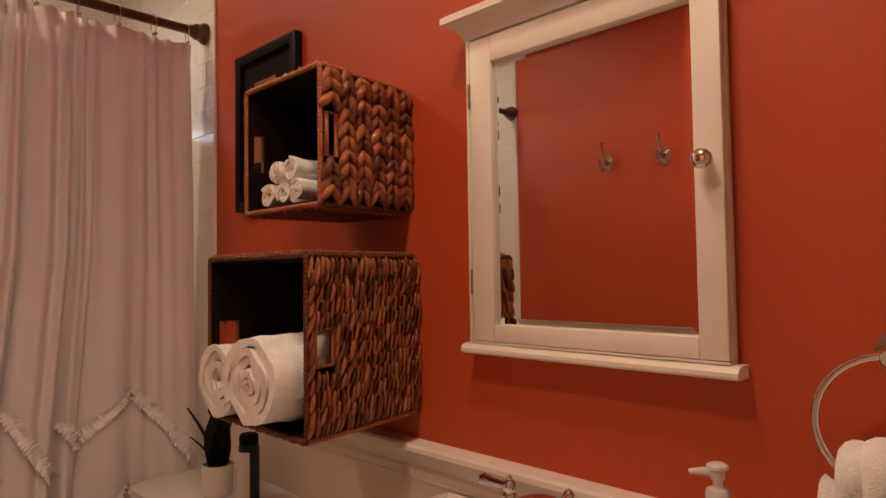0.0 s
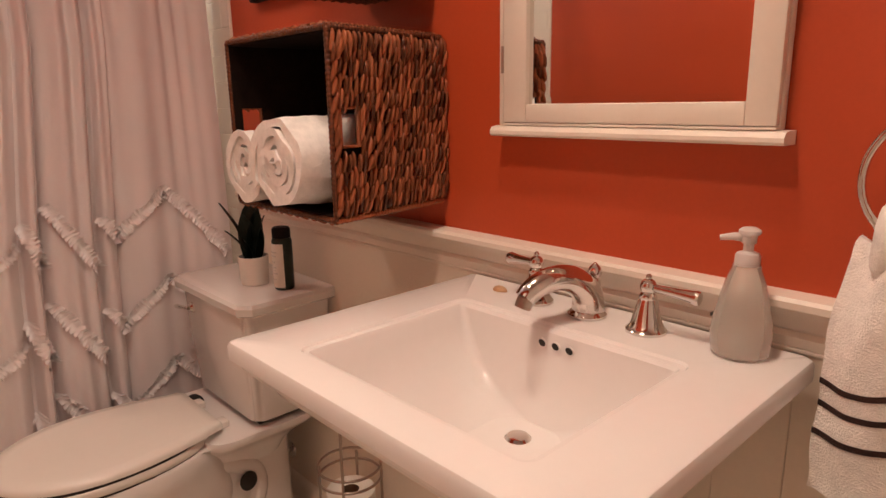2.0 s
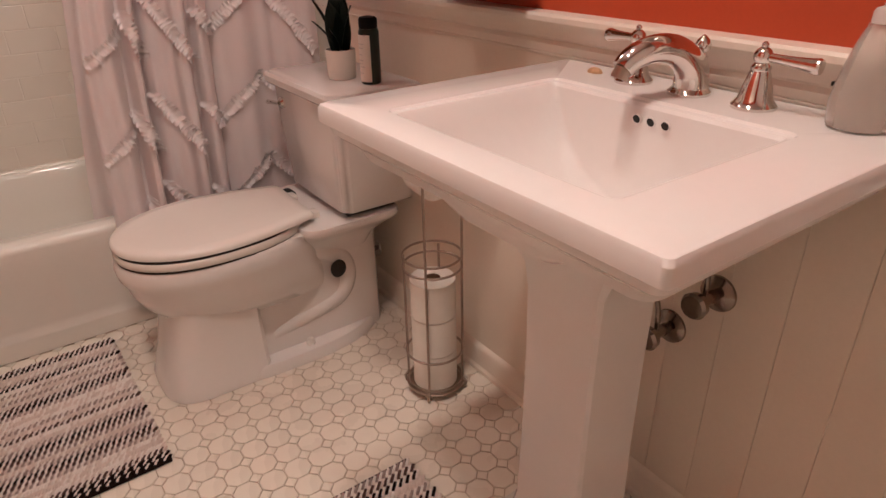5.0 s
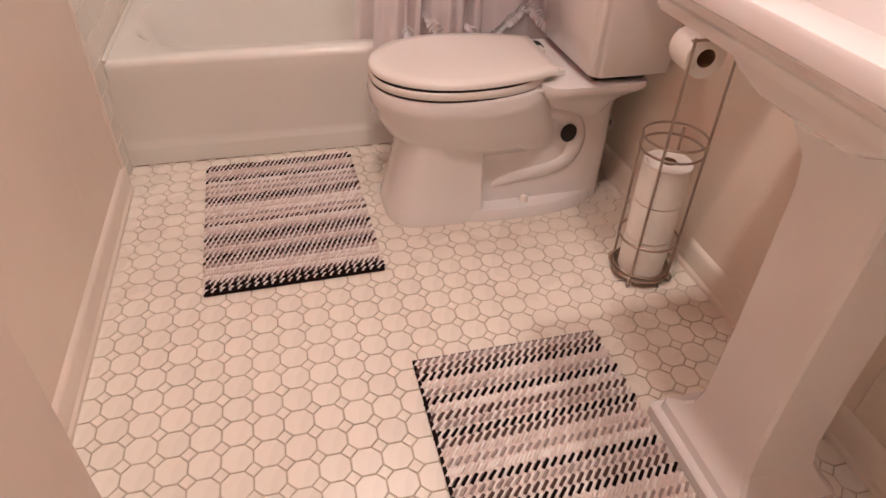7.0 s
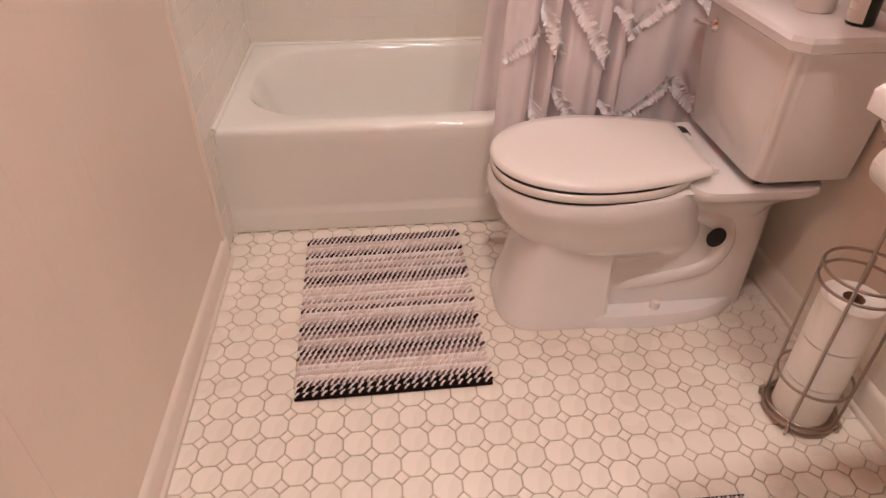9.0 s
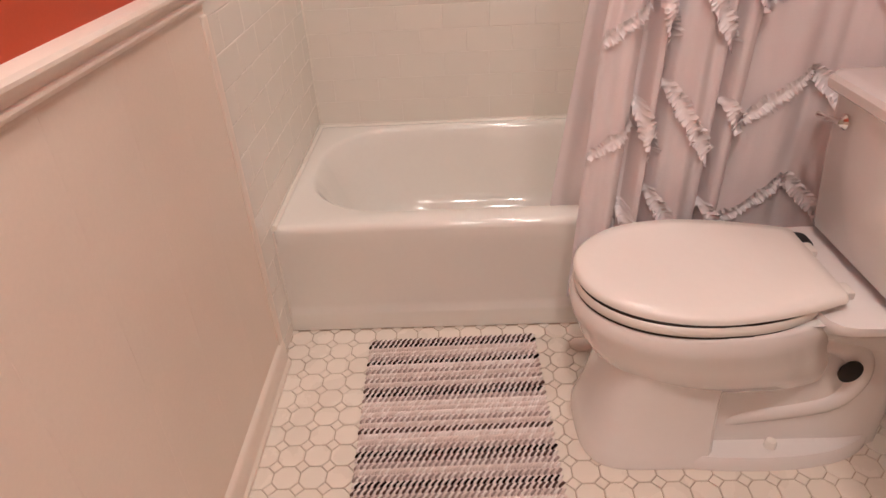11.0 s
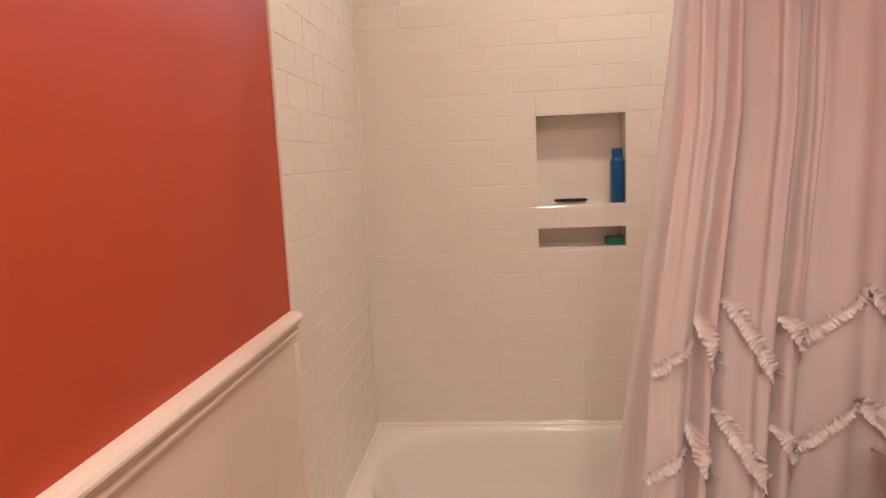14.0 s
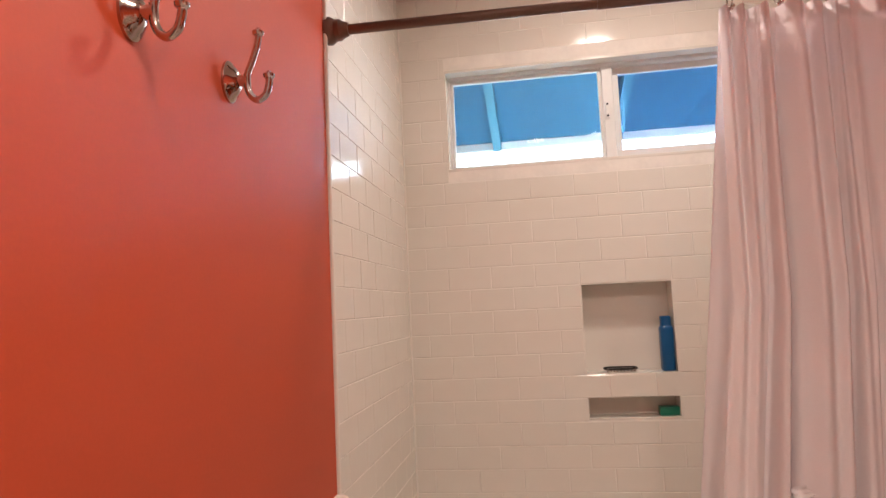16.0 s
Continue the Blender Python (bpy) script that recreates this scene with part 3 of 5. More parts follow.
ring0 = None
for i in range(6):
    y = .950 + i * .1055
    at = (rod_x(y), y, rod_z(y))
    if ring0 is None:
        ring0 = thing("curtain_ring", at, "chrome curtain ring with roller beads over the bronze rod", "curtain ring", "rings on the curtain rod")
        loop = [(.021 * math.sin(a), 0, -.012 + .030 * math.cos(a)) for a in np.linspace(0, 2 * math.pi, 25)[:-1]]
        part("wire", tube(loop, .0014, 8, True), M["chrome"], ring0)
        for q in (-1, 1):
            s = bmesh.new()
            bmesh.ops.create_uvsphere(s, u_segments=12, v_segments=8, radius=.0055, matrix=Matrix.Translation((q * .006 + .010, 0, -.046)))
            part("bead", s, M["chrome"], ring0)
    else:
        copy_thing(ring0, pose(*at, 0, 0, 8 * math.sin(i * 2.3)))


# ---------------------------------------------------------------- toilet
def make_toilet():
    root = thing("toilet", (.375, 1.0, 0), "white two-piece toilet with an elongated bowl and closed lid", "toilet")
    X = 0.0     # local frame: x across, y towards the wall, y = 0 at world 1.0

    def egg(front, back, half, z, n=56, tail=.135, p=2.2, xs=1.0):
        """Egg outline: front tip at y = front, straight back at y = back of half width tail."""
        pts = []
        mid = front + (back - front) * .50
        for i in range(n):
            t = 2 * math.pi * i / n
            c, s = math.cos(t), math.sin(t)
            if s < 0:
                y = mid + (mid - front) * -abs(s) ** (2 / p)
                x = half * math.copysign(abs(c) ** (2 / p), c)
            else:
                y = mid + (back - mid) * min(1, abs(s) ** (2 / 3.2))
                k = (y - mid) / (back - mid)
                x = (half * (1 - k ** 2.2) + tail * k ** 2.2) * math.copysign(min(1, abs(c) ** (2 / 6.0)), c)
            pts.append((X + x * xs, y, z))
        return pts

    def lid_loop(front, back, half, tail, z, r=.022):
        """Lid outline: rounded nose, sides drawn in, straight back with tight corners."""
        mid = -.02
        side = []
        for i in range(18):
            k = i / 17 * (back - r - mid) / (back - mid)
            side.append((half + (tail - half) * k ** 1.7, mid + k * (back - mid)))
        x1 = side[-1][0]
        side += [(x1 - r + r * math.cos(a), back - r + r * math.sin(a)) for a in (.4, .8, 1.2, 1.57)]
        side += [(x1 * .4, back)]
        nose = []
        for i in range(1, 32):
            t = math.pi * i / 32
            nose.append((-half * math.copysign(abs(math.cos(t)) ** (2 / 2.12), math.cos(t)), mid - (mid - front) * math.sin(t) ** (2 / 2.12)))
        ring = side + [(-x, y) for x, y in reversed(side)] + nose
        return [(x, y, z) for x, y in ring]

    # bowl: rim to throat
    bowl = [egg(-.255, .25, .180, .403, tail=.125), egg(-.262, .25, .185, .396, tail=.13), egg(-.266, .25, .188, .372, tail=.13), egg(-.263, .25, .186, .352, tail=.13),
            egg(-.254, .25, .179, .338, tail=.13), egg(-.243, .26, .172, .300, tail=.125), egg(-.222, .27, .160, .262, tail=.12),
            egg(-.195, .28, .142, .235, tail=.11), egg(-.17, .29, .122, .205, tail=.10)]
    part("bowl", loft(bowl), M["toilet"], root, smooth=60)
    # pedestal under the bowl
    def block(cy, a, b, z):
        """Rounded nose in front, square corners behind."""
        pts = []
        for i in range(64):
            t = 2 * math.pi * (i + .5) / 64
            c, q = math.cos(t), math.sin(t)
            p = 18 if q > 0 else 3.2
            r = (abs(c) ** p + abs(q) ** p) ** (-1 / p)
            pts.append((X + a * r * c, cy + b * r * q, z))
        return pts

    ped = [block(-.065, .136, .108, .27), block(-.074, .131, .117, .18), block(-.082, .133, .127, .10), block(-.090, .142, .136, .04), block(-.094, .149, .142, .012), block(-.094, .149, .142, .001)]
    part("pedestal", loft(ped), M["toilet"], root, smooth=32)
    # rear body, narrower, with a foot
    rear = [superloop(X, .16, .100, .285, .0, 6, 56), superloop(X, .16, .098, .285, .06, 6, 56), superloop(X, .18, .098, .265, .20, 6, 56),
            superloop(X, .20, .102, .245, .30, 5, 56), superloop(X, .22, .130, .225, .37, 5, 56), superloop(X, .24, .155, .195, .402, 6, 56)]
    part("rear_body", loft(rear), M["toilet"], root, smooth=60)
    foot = [superloop(X, .14, .158, .298, .0, 2.5, 56), superloop(X, .14, .157, .298, .022, 2.5, 56), superloop(X, .14, .150, .29, .034, 2.5, 56)]
    part("foot", loft(foot), M["toilet"], root, smooth=50)
    # trapway on both sides
    for s in (-1, 1):
        path = [(s * .055, -.02, .235), (s * .074, .06, .225), (s * .080, .14, .262), (s * .084, .20, .315), (s * .082, .265, .305), (s * .080, .315, .262),
                (s * .078, .325, .20), (s * .076, .295, .145), (s * .074, .22, .12), (s * .072, .13, .105), (s * .066, .08, .085), (s * .05, .07, .02)]
        sm = []
        for i in range(len(path) - 1):
            p0, p1, p2, p3 = (Vector(path[max(0, min(len(path) - 1, i + o))]) for o in (-1, 0, 1, 2))
            for k in range(5):
                t = k / 5
                sm.append(.5 * (2 * p1 + (p2 - p0) * t + (2 * p0 - 5 * p1 + 4 * p2 - p3) * t * t + (3 * p1 - p0 - 3 * p2 + p3) * t ** 3))
        part("trapway", tube([(p.x * .98, p.y, p.z) for p in sm], .034, 16), M["toilet"], root, smooth=180)
        # no opening is cut: a dark disc paints the shade inside the hole
        h = lathe([(.024, 0), (.0245, .003)], 28, m=pose(0, 0, 0, 0, 90 * s, 0))
        bmesh.ops.scale(h, verts=h.verts[:], vec=(1, 1, 1.15))
        bmesh.ops.translate(h, verts=h.verts[:], vec=(s * .1180, .287, .252))
        part("access_hole", h, M["dark"], root, "dark oval disc for the shade in the side hole")
        c = lathe([(.013, 0), (.013, .012), (.010, .020), (.004, .023)], 18)
        bmesh.ops.translate(c, verts=c.verts[:], vec=(s * .118, .175, .032))
        part("bolt_cap", c, M["seat"], root, "white bolt cap")
    # deck under the tank
    deck = [superloop(X, .30, .100, .110, .290, 5, 56), superloop(X, .31, .118, .125, .335, 5, 56), superloop(X, .322, .146, .142, .368, 6, 56), superloop(X, .33, .176, .153, .390, 7, 56),
            superloop(X, .33, .185, .156, .402, 7, 56), superloop(X, .33, .183, .153, .416, 7, 56)]
    part("tank_deck", loft(deck), M["toilet"], root, smooth=50)

    def octo(hx, y0, y1, c, z):
        """Rectangle with its two front corners cut."""
        return [(-hx, y1, z), (-hx, y0 + c, z), (-hx + c, y0, z), (hx - c, y0, z), (hx, y0 + c, z), (hx, y1, z)]

    seat = [egg(-.257, .215, .182, .4055, tail=.13), egg(-.260, .216, .185, .4085, tail=.13), egg(-.260, .216, .185, .422, tail=.13), egg(-.256, .215, .181, .427, tail=.13)]
    part("seat", loft(seat), M["seat"], root, "bone-white seat ring", 50)
    lid = [lid_loop(-.254, .226, .178, .122, .4315), lid_loop(-.261, .232, .185, .127, .435), lid_loop(-.261, .232, .185, .127, .443), lid_loop(-.253, .226, .178, .122, .4505),
           lid_loop(-.22, .200, .15, .105, .453), lid_loop(-.10, .10, .07, .05, .4535)]
    part("lid", loft(lid), M["seat"], root, "closed bone-white lid", 50)
    # near-black sheets put the shade of the two seat gaps into colour
    part("seat_gap", loft([egg(-.2565, .214, .1812, .4250, tail=.122), egg(-.2565, .214, .1812, .4335, tail=.122)]), M["dark"], root, "dark sheet for the shade under the lid")
    part("rim_gap", loft([egg(-.2575, .21, .1822, .401, tail=.13), egg(-.2575, .21, .1822, .4075, tail=.13)]), M["dark"], root, "dark sheet for the shade under the seat")
    for s in (-1, 1):
        part("hinge", box(s * .075 - .02, s * .075 + .02, .225, .262, .404, .432, .006), M["seat"], root)

    tank = loft([octo(.170, .304, .515, .020, .433), octo(.180, .294, .520, .021, .440), octo(.196, .284, .523, .022, .60), octo(.203, .280, .524, .022, .735)])
    bmesh.ops.bevel(tank, geom=[e for e in tank.edges if abs((e.verts[0].co - e.verts[1].co).z) > .1], offset=.011, segments=4, affect="EDGES")
    part("tank", tank, M["toilet"], root, smooth=60)
    tl = loft([octo(.210, .272, .527, .024, .735), octo(.222, .264, .528, .028, .742), octo(.224, .262, .528, .028, .760), octo(.218, .268, .528, .026, .769), octo(.203, .281, .526, .022, .772)])
    part("tank_lid", tl, M["toilet"], root, "moulded tank lid with softened corners", 25)
    # rubber gasket, made wide so its black also paints the tank's shadow gap
    part("gasket", box(-.150, .150, .318, .47, .418, .4335, .003), M["rubber"], root, "dark rubber gasket widened to draw the shadow gap under the tank")
    part("hinge_cover", loft([superloop(-.12, .258, .034 * k, .018 * k, z, 2.4, 24) for k, z in ((1, .404), (1, .420), (.6, .427))]), M["rubber"], root, "black seat hinge block")
    piv = lathe([(.016, 0), (.016, .006), (.010, .012)], 18, m=pose(0, 0, 0, 90, 0, 0))
    bmesh.ops.translate(piv, verts=piv.verts[:], vec=(-.125, .282, .69))
    lever = part("flush_lever", piv, M["chrome"], root, "chrome flush lever")
    part("arm", tube([(-.125, .268, .69), (-.155, .262, .688), (-.195, .262, .682)], .006, 10, radii=[.005, .006, .007]), M["chrome"], lever)
    sup = lathe([(.016, 0), (.016, .02), (.011, .024), (.011, .05)], 16)
    bmesh.ops.translate(sup, verts=sup.verts[:], vec=(.085, .47, .385))
    part("supply_nut", sup, M["rubber"], root, "dark supply fitting under the tank")


make_toilet()
valve = thing("water_valve", (.285, 1.531, .16), "chrome water stop valve on the wall beside the toilet", "valve")
part("escutcheon", lathe([(.03, 0), (.028, .004), (.012, .008)], 24, m=pose(0, 0, 0, 90, 0, 0)), M["chrome"], valve)
part("body", tube([(0, 0, 0), (0, -.055, 0)], .010, 14), M["chrome"], valve)
part("hose", tube([(0, -.045, .0), (.002, -.045, .06), (.05, -.05, .15), (.095, -.055, .235)], .006, 10), M["rubber"], valve, "dark supply hose")
part("knob", lathe([(.016, 0), (.018, .008), (.014, .016)], 16, (0, -.055, 0), m=pose(0, 0, 0, 90, 0, 0)), M["chrome"], valve)


# ---------------------------------------------------------------- pedestal basin
def make_sink():
    root = thing("pedestal_sink", (1.438, 1.25, 0), "white rectangular pedestal sink with a wide flat rim", "sink")
    hx, y0, y1, T = .314, -.256, .262, .908

    def rect(i, z, p=40, front=0.0):
        a, b = hx - i, (y1 - y0) / 2 - i * .5 - front / 2
        return rloop(0, (y0 + y1) / 2 + i * .5 + front / 2, a, b, z, .008 + i * .35)

    bx, by, cy = .198, .155, -.0325

    def bas(z, a, b, p, dy=0.0):
        return rloop(0, cy + dy, a, b, z, p)

    loops = [rect(.215, .66, 8, .12), rect(.165, .70, 9, .09), rect(.125, .745, 10, .06), rect(.090, .785, 14, .035), rect(.066, .815, 20, .02), rect(.062, .822, 30, .02), rect(.046, .826, 40), rect(.040, .840, 40), rect(.034, .848, 40),
             rect(.024, .853, 40), rect(.014, .862, 40), rect(.010, .873, 40), rect(.004, .877, 40), rect(0, .880, 40), rect(0, .900, 40), rect(.003, .906, 40), rect(.008, T, 40),
             bas(T, bx + .012, by + .012, .020), bas(T - .0035, bx + .009, by + .009, .018), bas(T - .0045, bx + .002, by + .002, .012), bas(T - .010, bx - .002, by - .002, .012),
             bas(T - .035, bx - .010, by - .005, .014), bas(T - .065, bx - .024, by - .009, .017), bas(T - .092, bx - .043, by - .014, .021), bas(T - .114, bx - .066, by - .020, .026),
             bas(T - .132, bx - .094, by - .028, .032), bas(T - .144, bx - .122, by - .040, .040, .004), bas(T - .151, bx - .145, by - .070, .045, .030), bas(T - .155, .033, .033, .033, .068)]
    part("basin", loft(loops, True, True), M["porcelain"], root, "glossy white basin and deck", 28)

    def cham(a, b, c, z, dy=0.0):
        return [(a, -b + c + dy, z), (a, b - c + dy, z), (a - c, b + dy, z), (-a + c, b + dy, z), (-a, b - c + dy, z), (-a, -b + c + dy, z), (-a + c, -b + dy, z), (a - c, -b + dy, z)]

    lv = [(.0, .152, .120, .008), (.026, .152, .120, .008), (.031, .147, .115, .008), (.034, .136, .105, .008), (.055, .133, .102, .008), (.061, .125, .095, .008), (.074, .106, .084, .008),
          (.095, .090, .074, .008), (.14, .081, .068, .007), (.30, .077, .066, .006), (.50, .077, .066, .006), (.61, .079, .067, .006), (.655, .084, .072, .007), (.70, .108, .090, .010), (.76, .150, .115, .014)]
    ped = loft([[(p[0] - .022, p[1], p[2]) for p in cham(a, b, c, z, .0525)] for z, a, b, c in lv])
    part("pedestal", ped, M["porcelain"], root, "square pedestal with crisp corners and a stepped foot", 22)
    for k in (-1, 0, 1):
        o = lathe([(.0078, 0), (.0082, .0018), (.0062, .0022), (.0060, .0008)], 20, m=pose(0, 0, 0, 90 + 14, 0, 0))
        bmesh.ops.translate(o, verts=o.verts[:], vec=(.006 + k * .025, cy + by - .0075, T - .026))
        ring = part("overflow_ring", o, M["porcelain"], root)
        # dark disc painted as the shade in the overflow opening
        h = lathe([(.0063, 0), (.0063, .0012)], 18, m=pose(0, 0, 0, 90 + 14, 0, 0))
        bmesh.ops.translate(h, verts=h.verts[:], vec=(.006 + k * .025, cy + by - .0088, T - .0262))
        part("overflow_hole", h, M["dark"], ring)
    d = lathe([(.031, 0), (.031, .003), (.025, .004), (.023, .002)], 28)
    bmesh.ops.translate(d, verts=d.verts[:], vec=(0, cy + .068, T - .1548))
    dr = part("drain", d, M["chrome"], root, "chrome drain flange")
    s = lathe([(.019, .0), (.020, .006), (.016, .010), (.004, .012)], 24)
    bmesh.ops.translate(s, verts=s.verts[:], vec=(0, cy + .068, T - .154))
    part("stopper", s, M["chrome"], dr)


make_sink()


def smooth_path(path, k=6):
    sm = []
    for i in range(len(path) - 1):
        p0, p1, p2, p3 = (Vector(path[max(0, min(len(path) - 1, i + o))]) for o in (-1, 0, 1, 2))
        for q in range(k):
            t = q / k
            sm.append(.5 * (2 * p1 + (p2 - p0) * t + (2 * p0 - 5 * p1 + 4 * p2 - p3) * t * t + (3 * p1 - p0 - 3 * p2 + p3) * t ** 3))
    sm.append(Vector(path[-1]))
    return sm


def make_faucet():
    Z = .9085
    root = thing("faucet", (1.438, 1.452, Z), "polished chrome widespread faucet with two lever handles", "faucet")
    for s in (-1, 1):
        x = s * .103
        h = lathe([(.030, 0), (.030, .004), (.027, .007), (.026, .009), (.023, .013), (.019, .030), (.0145, .046), (.0125, .050), (.0135, .053), (.0125, .056), (.009, .060)], 32, (x, 0, 0))
        hd = part("handle", h, M["chrome"], root, "bell-shaped chrome handle base", 40)
        b = bmesh.new()
        bmesh.ops.create_uvsphere(b, u_segments=24, v_segments=14, radius=.0125, matrix=Matrix.Translation((x, 0, .068)))
        lathe([(.0045, .0), (.0045, .006), (.002, .009)], 14, (x, 0, .078), b)
        part("hub", b, M["chrome"], hd, smooth=180)
        dx, dy = (.075, .005) if s > 0 else (-.068, .010)
        part("lever", tube([(x + dx * t, dy * t, .068 - .004 * t) for t in (.1, .3, .6, .88, .93, 1.0)], .006, 14, radii=[.006, .0062, .0075, .0098, .0108, .0095]), M["chrome"], hd, smooth=50)
    base = lathe([(.031, 0), (.031, .004), (.028, .007), (.026, .010)], 32)
    sp = part("spout", base, M["chrome"], root, "arched chrome spout", 40)
    path = smooth_path([(0, .002, .004), (0, .0, .030), (-.002, -.012, .049), (-.009, -.038, .066), (-.018, -.072, .070), (-.027, -.102, .060), (-.031, -.118, .046)], 6)
    rad = [.0265 - .0105 * i / (len(path) - 1) for i in range(len(path))]
    part("arch", tube(path, .02, 24, radii=rad), M["chrome"], sp, smooth=60)
    part("aerator", tube([(-.0304, -.1150, .048), (-.0325, -.121, .033)], .0125, 20), M["nickel"], sp)
    k = lathe([(.011, 0), (.0095, .032), (.006, .038), (.0105, .042), (.012, .049), (.009, .056), (.004, .061), (.002, .063)], 20, (-.004, .024, .018))
    part("lift_knob", k, M["chrome"], sp, "chrome drain lift knob", 60)


make_faucet()

soap = thing("soap_dispenser", (1.672, 1.462, .9085), "grey frosted soap bottle with a white pump on the sink deck", "soap dispenser")
part("bottle", lathe([(.028, 0), (.036, .003), (.0375, .014), (.0385, .030), (.0362, .050), (.030, .078), (.0245, .100), (.0195, .113), (.0175, .118), (.0175, .122)], 40), M["soap"], soap, smooth=60)
part("label", box(-.0392, -.0376, -.008, .004, .045, .050), M["dark"], soap, "dark printed bar")
pc = part("collar", lathe([(.0155, .122), (.0155, .134), (.0135, .138), (.008, .140), (.0065, .141), (.0065, .150), (.009, .151), (.0095, .160), (.009, .163)], 28), M["pump"], soap, "white pump collar", 40)
part("nozzle", tube([(0, 0, .158), (-.018, -.004, .158), (-.034, -.008, .155)], .0045, 12, radii=[.007, .0052, .0038]), M["pump"], pc)
part("button", lathe([(.009, .1605), (.0135, .164), (.0135, .168), (.009, .171)], 24), M["pump"], pc)

shell = thing("seashell", (1.248, 1.458, .9085), "small tan seashell on the sink deck", "seashell")
bm = bmesh.new()
bmesh.ops.create_uvsphere(bm, u_segments=18, v_segments=10, radius=1)
for v in bm.verts:
    a = math.atan2(v.co.y, v.co.x)
    r = 1 + .08 * math.cos(9 * a)
    v.co = Vector((v.co.x * .015 * r, v.co.y * .010 * r, max(0, v.co.z) * .009))
part("shell", bm, M["shell"], shell, smooth=60)

for vx, vz in ((1.505, .565), (1.425, .455)):
    if vx > 1.5:
        v0 = thing("stop_valve", (vx, W - .009, vz), "chrome water stop valve under the sink, coloured dark as by reflection", "valve", "stop valves under the sink")
        part("escutcheon", lathe([(.034, 0), (.033, .004), (.022, .010), (.013, .013)], 30, m=pose(0, 0, 0, 90, 0, 0)), M["valvemetal"], v0)
        part("body", tube([(0, -.008, 0), (0, -.060, 0)], .011, 16), M["valvemetal"], v0)
        part("knob", lathe([(.012, 0), (.022, .004), (.024, .016), (.020, .022), (.006, .024)], 22, (0, -.055, 0), m=pose(0, 0, 0, 90, 0, 0)), M["valvemetal"], v0)
        part("supply_pipe", tube(smooth_path([(0, -.045, 0), (0, -.046, .05), (-.02, -.05, .12), (-.03, -.05, .19)]), .005, 10), M["valvemetal"], v0)
    else:
        copy_thing(v0, pose(vx, W - .009, vz))


# ---------------------------------------------------------------- mirror cabinet
def make_cabinet():
    root = thing("mirror_cabinet", (1.4355, W, 1.2), "cream painted wooden medicine cabinet with a mirrored door", "cabinet")
    part("body", box(-.2355, .2395, -.016, -.0005, 0, .572, .002), M["trim"], root)
    dx0, dx1, dz0, dz1 = -.2265, .2390, .005, .568
    mx0, mx1, mz0, mz1 = -.1755, .1975, .036, .520
    part("face_frame", box(-.2355, dx0 - .001, -.0315, -.0162, 0, .572, .0012), M["trim"], root)
    part("bottom_rail", box(dx0, dx1, -.0312, -.0162, 0, dz0 - .0012, .0008), M["trim"], root)
    door = part("door", box(dx0 + .004, dx1 - .004, -.0185, -.0165, dz0 + .004, dz1 - .004), M["trim"], root, "cream framed door")
    for nm, q in (("stile", (dx0, mx0, dz0, dz1)), ("stile", (mx1, dx1, dz0, dz1)), ("rail", (mx0, mx1, dz0, mz0)), ("rail", (mx0, mx1, mz1, dz1))):
        part(nm, box(q[0], q[1], -.032, -.019, q[2], q[3], .002), M["trim"], door)
    bev = .012
    bm = bmesh.new()
    o = [(mx0, mz0), (mx1, mz0), (mx1, mz1), (mx0, mz1)]
    i = [(mx0 + bev, mz0 + bev), (mx1 - bev, mz0 + bev), (mx1 - bev, mz1 - bev), (mx0 + bev, mz1 - bev)]
    vo = [bm.verts.new((x, -.0218, z)) for x, z in o]
    vi = [bm.verts.new((x, -.0224, z)) for x, z in i]
    vb = [bm.verts.new((x, -.0190, z)) for x, z in o]
    bm.faces.new(vi)
    bm.faces.new(vb)
    for k in range(4):
        bm.faces.new((vo[k], vo[(k + 1) % 4], vi[(k + 1) % 4], vi[k]))
        bm.faces.new((vb[k], vb[(k + 1) % 4], vo[(k + 1) % 4], vo[k]))
    part("mirror", bm, M["mirror"], door, "bevelled mirror glass", None)
    kn = lathe([(.0075, 0), (.006, .006), (.0055, .010), (.011, .014), (.0145, .020), (.0135, .026), (.008, .030), (.002, .031)], 26, m=pose(0, 0, 0, 90, 0, 0))
    bmesh.ops.translate(kn, verts=kn.verts[:], vec=(.2175, -.032, .283))
    part("knob", kn, M["chrome"], door, "round chrome knob", 60)
    for z in (.113, .464):
        h = box(-.2300, -.2245, -.0330, -.028, z - .022, z + .022, .001)
        tube([(-.2272, -.0330, z - .023), (-.2272, -.0330, z + .023)], .0026, 10, bm=h)
        part("hinge", h, M["nickel"], root, "small bronze hinge")
    sill = [(-.001, -.019), (-.038, -.019), (-.042, -.015), (-.042, -.009), (-.037, -.003), (-.026, -.0005), (-.001, -.0005)]
    bm = profile_bar(sill, .503)
    bmesh.ops.translate(bm, verts=bm.verts[:], vec=(-.2495, 0, 0))
    part("sill", bm, M["trim"], root, "projecting bottom moulding", 30)
    crown = [(-.001, .0005), (-.031, .0005), (-.034, .004), (-.038, .012), (-.046, .022), (-.058, .030), (-.065, .032), (-.065, .044), (-.060, .048), (-.001, .048)]
    lo, hi = [], []
    bm = bmesh.new()
    for u, v in crown:
        ext = max(0, -u - .031)
        lo.append(bm.verts.new((-.237 - ext, u, .572 + v)))
        hi.append(bm.verts.new((.241 + ext, u, .572 + v)))
    k = len(crown)
    for q in range(k):
        bm.faces.new((lo[q], lo[(q + 1) % k], hi[(q + 1) % k], hi[q]))
    bm.faces.new(lo)
    bm.faces.new(hi[::-1])
